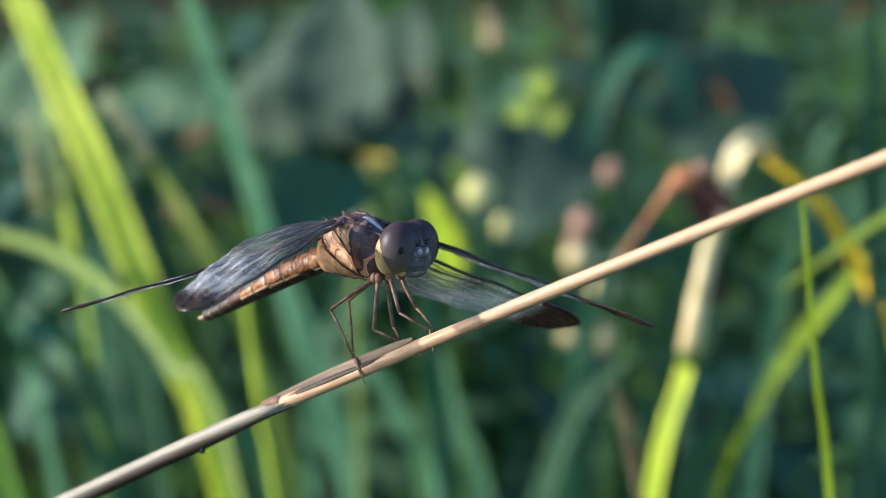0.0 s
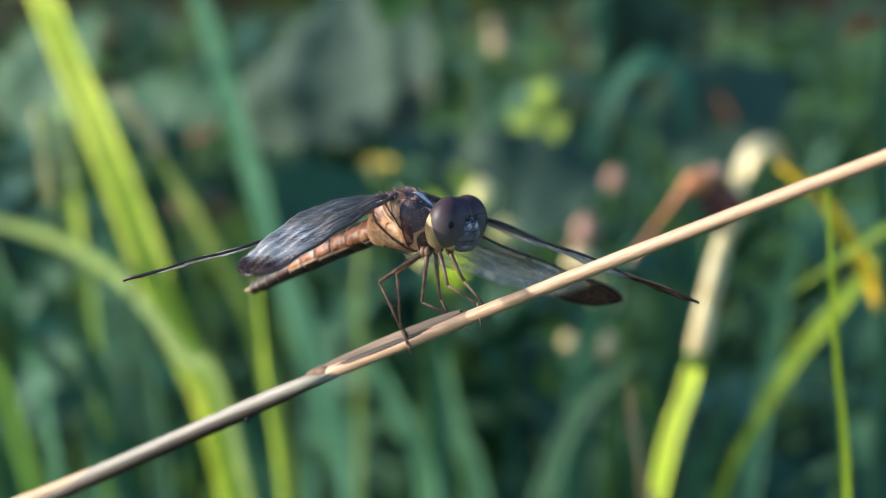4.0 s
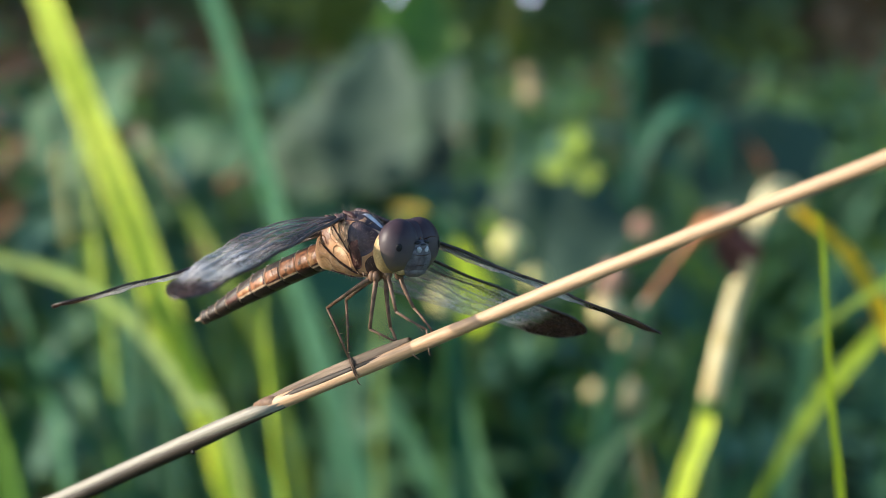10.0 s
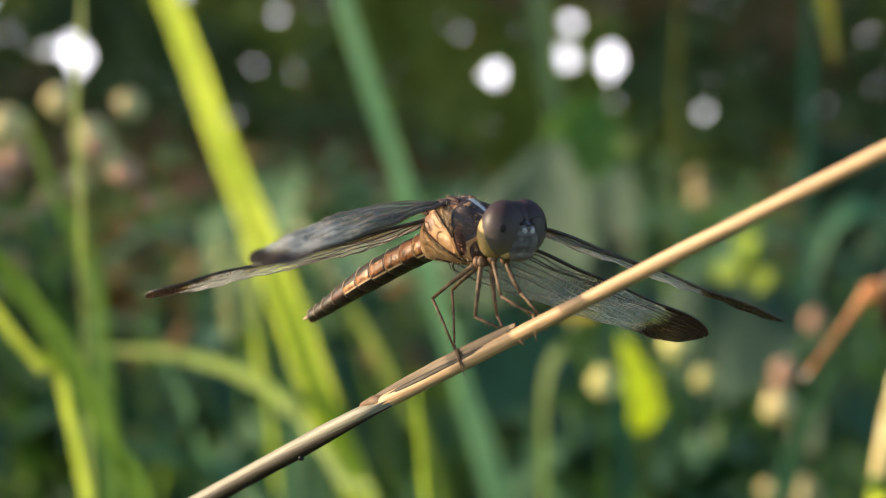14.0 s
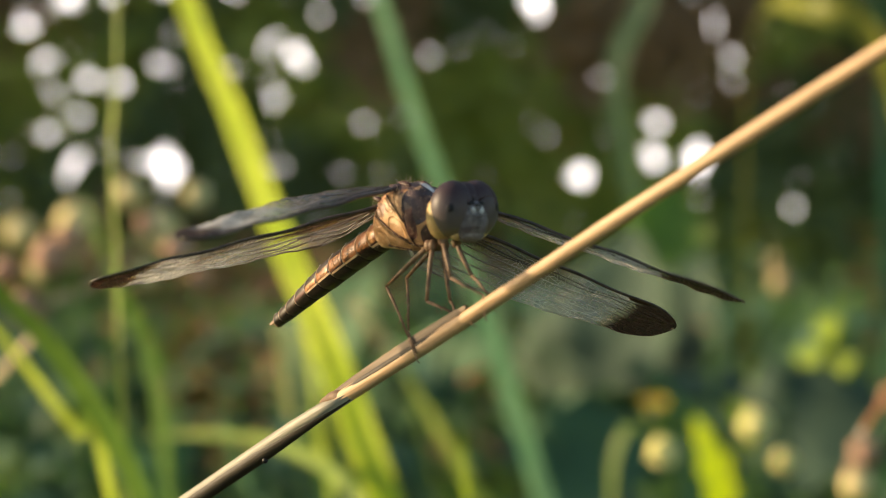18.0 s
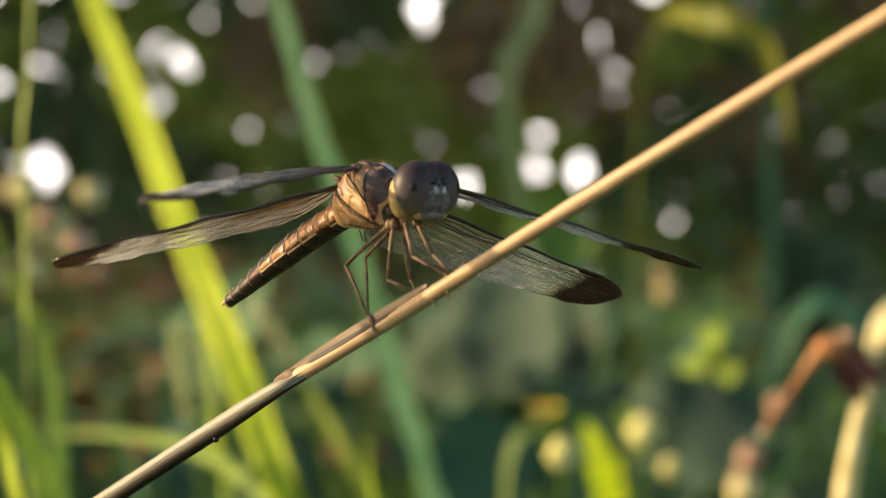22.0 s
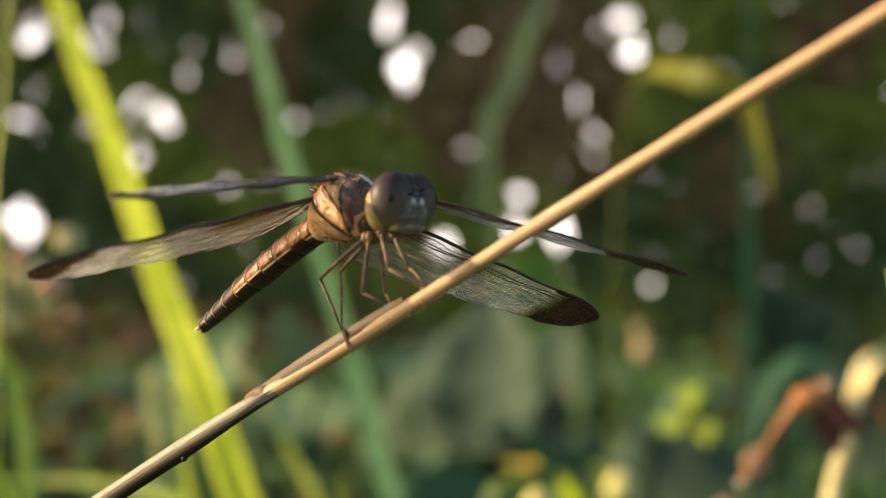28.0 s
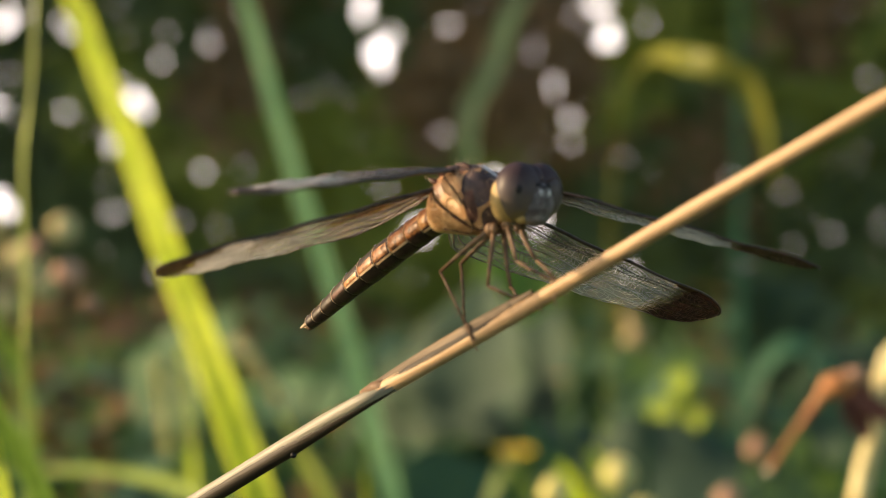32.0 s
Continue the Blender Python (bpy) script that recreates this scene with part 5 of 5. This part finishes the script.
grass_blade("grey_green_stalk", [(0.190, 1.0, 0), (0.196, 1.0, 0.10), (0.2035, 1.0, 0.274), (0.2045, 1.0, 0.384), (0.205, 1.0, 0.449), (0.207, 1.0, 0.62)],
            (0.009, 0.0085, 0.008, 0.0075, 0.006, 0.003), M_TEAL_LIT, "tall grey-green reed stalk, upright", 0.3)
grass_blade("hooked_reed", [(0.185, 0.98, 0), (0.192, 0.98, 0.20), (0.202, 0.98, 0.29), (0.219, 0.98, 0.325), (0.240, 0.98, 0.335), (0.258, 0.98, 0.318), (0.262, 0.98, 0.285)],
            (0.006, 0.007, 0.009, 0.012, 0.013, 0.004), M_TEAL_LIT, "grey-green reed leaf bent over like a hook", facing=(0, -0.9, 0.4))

for i, (x, y, z, size) in enumerate(((-0.069, 0.85, 0.297, 0.024), (-0.078, 0.80, 0.259, 0.020), (-0.048, 0.80, 0.259, 0.018), (0.298, 1.00, 0.289, 0.030), (0.085, 1.00, 0.312, 0.022), (0.302, 1.10, 0.336, 0.026), (0.451, 1.20, 0.335, 0.030), (0.346, 0.90, 0.197, 0.020))):
    one_leaf("dead_leaf", (x, y, z), size, size * 0.55, (20 * (i % 3) - 20, -20 - 15 * (i % 4), 60 + 47 * i), M_DEADLEAF, "small curled orange-brown dead leaf")

# more blades of the same clumps
rb = random.Random(11)
for i in range(34):
    y = rb.uniform(0.36, 0.95)
    x = rb.uniform(-0.26, 0.30) * (y + 0.13)
    h = 0.40 - rb.uniform(0.02, 0.17) * (y + 0.13) / 0.8 - 0.05 * rb.random()
    lean = rb.uniform(-0.09, 0.05)
    w = rb.uniform(0.004, 0.010)
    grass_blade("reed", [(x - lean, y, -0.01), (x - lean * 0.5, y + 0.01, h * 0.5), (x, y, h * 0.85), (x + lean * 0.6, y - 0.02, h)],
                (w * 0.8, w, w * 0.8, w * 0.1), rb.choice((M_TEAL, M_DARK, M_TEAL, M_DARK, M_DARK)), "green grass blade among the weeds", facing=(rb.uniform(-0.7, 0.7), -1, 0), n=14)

# weeds that fill the ground behind
KINDS = [weed("leafy_weed", 0.26, 15, 0.085, M_DARK, "leafy dark green weed behind the grass", 1), weed("leafy_weed", 0.32, 17, 0.07, M_BROAD, "leafy blue-green weed behind the grass", 2),
         weed("leafy_weed", 0.20, 13, 0.095, M_BROAD, "broad-leaved blue-green weed behind the grass", 3), weed("leafy_weed", 0.30, 18, 0.055, M_DARK, "small-leaved dark green weed behind the grass", 4),
         weed("leafy_weed", 0.15, 12, 0.08, M_GRASS, "low green weed behind the grass", 5)]
rw = random.Random(5)
spots = []
for i in range(140):
    y = 0.62 + 3.6 * (i / 140) ** 1.35
    reach = 0.34 * (y + 0.2)
    spots.append((rw.uniform(-reach, reach), y + rw.uniform(-0.1, 0.1)))
for i in range(60):
    y = rw.uniform(0.7, 4.5)
    spots.append((rw.choice((-1, 1)) * (0.34 * (y + 0.2) + rw.uniform(0.0, 1.8)), y))
# the reed stalk and the large pale leaf stand clear of the weeds
spots = [(x, y) for x, y in spots if y > 1.05 or (abs(x - 0.178 * (y + 0.13)) > 0.065 and abs(x - 0.016 * (y + 0.13)) > 0.04)]
for i, (x, y) in enumerate(spots):
    k = KINDS[rw.choice((0, 1, 1, 2, 2, 3, 4))]
    m = pose(x, y, 0, 0, 0, rw.uniform(0, 360))
    if i < len(KINDS):
        KINDS[i].matrix_basis = m
    else:
        copy_thing(k, m)


DRY = weed("dry_weed", 0.37, 16, 0.055, M_DRYLEAF, "withered brown weed among the green", 9)
DRY.matrix_basis = pose(-0.40, 1.62, 0, 0, 0, 20)
for x, y, turn in ((-0.31, 1.34, 200), (-0.25, 1.28, 40), (-0.37, 1.42, 290), (-0.20, 1.36, 120), (-0.33, 1.5, 80), (-0.46, 1.75, 150), (-0.52, 1.9, 250), (-0.30, 1.85, 310), (-0.60, 2.0, 40), (-0.12, 1.7, 190), (0.36, 2.1, 120), (0.50, 2.4, 20), (-0.75, 2.4, 330)):
    copy_thing(DRY, pose(x, y, 0, 0, 0, turn))


# low grass all over the field
def low_grass():
    rg, q = random.Random(21), Mesh()
    for i in range(42000):
        a, d = rg.uniform(0, 2 * math.pi), 0.25 + 5.5 * rg.random() ** 0.7
        x, y = d * math.cos(a), d * math.sin(a)
        h, w = rg.uniform(0.06, 0.19), rg.uniform(0.003, 0.009)
        b, lean = rg.uniform(0, 6.28), Vector((rg.uniform(-0.05, 0.05), rg.uniform(-0.05, 0.05), 0))
        side, p, n = Vector((math.cos(b), math.sin(b), 0)) * w, Vector((x, y, -0.01)), len(q.v)
        q.v += [p - side, p + side, p + lean * 0.4 + side * 0.8 + Vector((0, 0, h * 0.6)), p + lean * 0.4 - side * 0.8 + Vector((0, 0, h * 0.6)), p + lean + Vector((0, 0, h))]
        q.f += [(n, n + 1, n + 2, n + 3), (n + 3, n + 2, n + 4)]
    me = q.make("meadow_grass", False)
    for mat in (M_GRASS, M_TEAL, M_DARK):
        me.materials.append(mat)
    me.polygons.foreach_set("material_index", [(k // 2 * 7919) % 3 for k in range(len(q.f))])
    tagged(part("meadow_grass", me, M_GRASS), "low green grass covering the field", "grass", kind="stuff")


low_grass()


# ---- thicket and trees at the field's edge ----
# holes in the foliage: across, height and half width in mm
GAPS_WEST = ((-2.81, 1.38, 34), (-2.75, 0.87, 10), (-2.72, 1.23, 28), (-2.71, 0.85, 14), (-2.66, 1.06, 14), (-2.64, 1.51, 14), (-2.63, 0.63, 14), (-2.57, 0.72, 10), (-2.57, 1.54, 18), (-2.55, 0.93, 14), (-2.52, 1.11, 14),
             (-2.38, 1.08, 28), (-2.36, 1.54, 14), (-2.28, 0.71, 10), (-2.19, 0.68, 18), (-2.15, 1.18, 14), (-2.12, 0.66, 34), (-2.08, 1.01, 6), (-2.08, 1.58, 24), (-2.07, 1.33, 10), (-2.04, 1.15, 3), (-2.01, 1.61, 24))
GAPS_MIDDLE = ((-2, 0.71, 10), (-1.85, 1.35, 3), (-1.76, 1.12, 3), (-1.75, 1.53, 18), (-1.69, 0.83, 3), (-1.68, 1.65, 14), (-1.61, 0.78, 3), (-1.6, 1.47, 14), (-1.59, 1.22, 24), (-1.55, 0.99, 10), (-1.44, 1.14, 14),
               (-1.43, 1.21, 14), (-1.39, 0.89, 6), (-1.09, 1.55, 10), (-1.08, 0.82, 1), (-1.08, 1.48, 10), (-1.01, 0.54, 3), (-0.98, 1.03, 6), (-0.9, 0.53, 3), (-0.9, 1.62, 10), (-0.76, 0.79, 1), (-0.6, 1.15, 0))
GAPS_EAST = ((-0.52, 1.04, 3), (-0.4, 1.29, 1), (-0.32, 1.65, 18), (-0.25, 1.42, 34), (-0.15, 1.48, 10), (-0.05, 0.52, 28), (0.03, 1.01, 3), (0.07, 1.52, 0), (0.21, 1.51, 1), (0.29, 0.63, 24), (0.37, 0.98, 0),
             (0.52, 0.59, 34), (0.63, 0.83, 14), (0.63, 1.22, 10), (0.65, 0.98, 34), (0.66, 1.09, 34), (0.7, 1.57, 10), (0.79, 1.38, 6), (0.8, 0.75, 0), (0.84, 1.64, 34), (0.88, 1.47, 34), (1.1, 1.31, 1))


def thicket():
    """A row of shrubs: walls of leaves with holes through which the sky shows, on crooked branches."""
    rt, shrubs = random.Random(3), {}
    holes = []
    for x, z, r in GAPS_WEST + GAPS_MIDDLE + GAPS_EAST:
        holes.append((x, z, r * 0.001, 0.5 if r > 15 else 0.42 if r > 8 else 0.36 if r > 2 else 0.32))
    holes += [(rt.uniform(-4.5, 4.5), rt.uniform(2.0, 4.2), rt.uniform(0.02, 0.05), 0.5) for _ in range(90)]
    for fine in (True, False):
        step = 0.075 if fine else 0.25
        for ix in range(int((-4.2 if fine else -16) / step), int((4.2 if fine else 16) / step)):
            for iz in range(0, int((2.7 if fine else 6.5) / step)):
                for layer in range(4):
                    x, z = (ix + rt.uniform(-0.6, 0.6)) * step, (iz + rt.uniform(-0.6, 0.6)) * step
                    if not fine and abs(x) < 4.3 and z < 2.5:
                        continue
                    s = step * rt.uniform(0.75, 1.3)
                    y = 8.0 + layer * 0.12 + rt.uniform(-0.08, 0.08)
                    k = (y + 0.13) / 8.13
                    if any(abs(x - hx) < r + s * f and abs(z - hz) < r + s * f and math.hypot(x - hx, z - hz) < r + s * f for hx, hz, r, f in holes):
                        continue
                    q = shrubs.setdefault(math.floor((x + 0.25 * math.sin(z * 2.1)) / 1.4), Mesh())
                    c = Vector((x * k, y, 0.4 + (z - 0.4) * k))
                    a = rt.uniform(0, 6.28)
                    u = Vector((math.cos(a), rt.uniform(-0.5, 0.5), math.sin(a))) * s
                    v = u.cross(Vector((rt.uniform(-0.4, 0.4), -1, rt.uniform(-0.4, 0.4)))).normalized() * s * 0.55
                    n = u.cross(v).normalized() * s * 0.12
                    b = len(q.v)
                    q.v += [c - u, c + v * 0.9 + n, c + u, c - v * 0.9 + n, c - u * 0.3 + v - n * 0.5, c + u * 0.4 - v]
                    q.f += [(b, b + 5, b + 2), (b, b + 2, b + 1), (b, b + 1, b + 4), (b + 2, b + 3, b + 5)]
    for key, q in sorted(shrubs.items()):
        at = Vector((key * 1.4 + 0.7, 8.35, 0))
        t = thing("shrub", at, "dense dark shrub with sky showing through its leaves", "shrub", "shrubs at the field's edge")
        q.v = [p - at for p in q.v]
        me = q.make("foliage", False)
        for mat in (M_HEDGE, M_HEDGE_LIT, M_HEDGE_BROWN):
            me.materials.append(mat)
        # noise patches: painted-lit leaves, dry brown leaves, plain leaves elsewhere
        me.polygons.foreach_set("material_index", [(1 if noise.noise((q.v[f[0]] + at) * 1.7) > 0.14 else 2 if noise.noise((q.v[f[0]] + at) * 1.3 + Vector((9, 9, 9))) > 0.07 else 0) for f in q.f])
        tagged(part("foliage", me, M_HEDGE, t), kind="stuff")
        for _ in range(4):
            x = rt.uniform(-0.5, 0.5)
            part("branch", Mesh().tube(curve([(x * 0.3, 0.2, -0.1), (x * 0.7, 0.2, 1.1), (x, 0.2, 2.4), (x * 1.5, 0.25, 4.2)], 10), [0.045 - 0.0035 * i for i in range(11)], 7), M_BARK, t)


thicket()


def bright_haze():
    """The bright evening sky low behind the thicket."""
    m = bpy.data.materials.new("hazy_sky")
    m.use_nodes = True
    nt = m.node_tree
    em = nt.nodes.new("ShaderNodeEmission")
    em.inputs[0].default_value, em.inputs[1].default_value = rgb(0.95, 0.89, 0.97), 2.4
    nt.links.new(em.outputs[0], nt.nodes["Material Output"].inputs[0])
    q = Mesh()
    q.v = [Vector((-20, 30, -1)), Vector((20, 30, -1)), Vector((20, 30, 13)), Vector((-20, 30, 13))]
    q.f = [(0, 1, 2, 3)]
    tagged(part("sky_backdrop", q, m), "bright hazy evening sky behind the thicket", "sky", kind="structure")


bright_haze()


# turning this way round the axis lowers the tail
DROP = 1 if (TAIL_AXIS.cross(Vector((-0.6, 0.6, -0.4)))).z < 0 else -1


# ---- path of wings ----
def motions():
    swing = ((0, 0.0), (8, 0.3), (11.5, 1.2), (12.2, -1.0), (14.5, -0.6), (17, 0.0), (21.5, 0.5), (22.2, 0.0), (22.9, -3.2), (23.6, -1.5), (25.5, 0.6), (28, 3.0), (31, 3.8), (32, 4.2))
    walk(TAIL, [(t, Matrix.Translation(TAIL_ROOT) @ Matrix.Rotation(radians(DROP * a), 4, TAIL_AXIS) @ Matrix.Translation(-TAIL_ROOT)) for t, a in swing])
    rows = {
        "near_hind": ((0, -0.910, -0.378, -0.165), (2, -0.908, -0.379, -0.176), (6, -0.904, -0.387, -0.184), (9, -0.905, -0.380, -0.19), (11, -0.911, -0.351, -0.215),
                      (14, -0.920, -0.315, -0.224), (17, -0.925, -0.302, -0.229), (19, -0.924, -0.311, -0.222), (21, -0.925, -0.295, -0.236), (22.3, -0.893, -0.385, -0.236),
                      (22.8, -0.880, -0.456, -0.150), (23.4, -0.880, -0.430, -0.200), (25, -0.858, -0.455, -0.240), (28, -0.851, -0.461, -0.253), (32, -0.848, -0.459, -0.264)),
        "near_fore": ((0, -0.525, -0.843, -0.116), (3, -0.522, -0.845, -0.118), (6, -0.515, -0.848, -0.128), (10, -0.512, -0.850, -0.130), (14, -0.530, -0.840, -0.128, -0.45, 0.85, 0.13),
                      (17, -0.540, -0.830, -0.135, -0.45, 0.85, 0.13), (20, -0.522, -0.843, -0.131, -0.45, 0.85, 0.12), (21, -0.527, -0.845, -0.097, -0.45, 0.85, 0.08), (22.3, -0.576, -0.807, -0.110, -0.45, 0.85, 0.10),
                      (22.8, -0.589, -0.808, 0.020, -0.45, 0.85, 0.07), (23.4, -0.590, -0.805, -0.030, -0.45, 0.85, 0.08), (25, -0.580, -0.812, -0.085, -0.45, 0.85, 0.11), (28, -0.567, -0.818, -0.097, -0.45, 0.85, 0.11),
                      (30, -0.577, -0.812, -0.082, -0.45, 0.85, 0.11), (32, -0.628, -0.771, -0.105, -0.45, 0.85, 0.11)),
        "far_fore": ((0, 0.892, -0.303, -0.332), (6, 0.898, -0.300, -0.322), (10, 0.907, -0.259, -0.334), (14, 0.912, -0.205, -0.355, -0.3, 0.9, -0.03), (18, 0.922, -0.105, -0.374, -0.3, 0.9, 0.0),
                     (21, 0.925, -0.135, -0.354, -0.3, 0.9, 0.02), (22.4, 0.940, -0.138, -0.310, -0.3, 0.9, 0.03), (25, 0.943, -0.165, -0.285, -0.3, 0.9, 0.04), (29, 0.944, -0.147, -0.296, -0.3, 0.9, 0.04), (32, 0.930, -0.215, -0.296, -0.3, 0.9, 0.04)),
        "far_hind": ((0, 0.868, 0.210, -0.450), (6, 0.880, 0.197, -0.433), (10, 0.876, 0.203, -0.438), (14, 0.868, 0.195, -0.457), (19, 0.864, 0.185, -0.468),
                     (21, 0.858, 0.250, -0.448), (23, 0.852, 0.328, -0.407, -0.4, 0.8, -0.44), (28, 0.845, 0.318, -0.428, -0.4, 0.8, -0.43), (32, 0.861, 0.262, -0.437, -0.4, 0.8, -0.43)),
    }
    for key, base, back in (("near_fore", (-4.2, 4.2, 401.9), (-0.45, 0.85, 0.07)), ("near_hind", (-5.4, 5.2, 400.6), (-0.3, 0.93, -0.3)),
                            ("far_fore", (-2.4, 6.4, 402.0), (-0.3, 0.9, -0.06)), ("far_hind", (-3.6, 7.4, 400.7), (-0.4, 0.8, -0.5))):
        walk(WINGS[key], [(t, wing_pose(base, d[:3], d[3:] or back)) for t, *d in rows[key]])


motions()
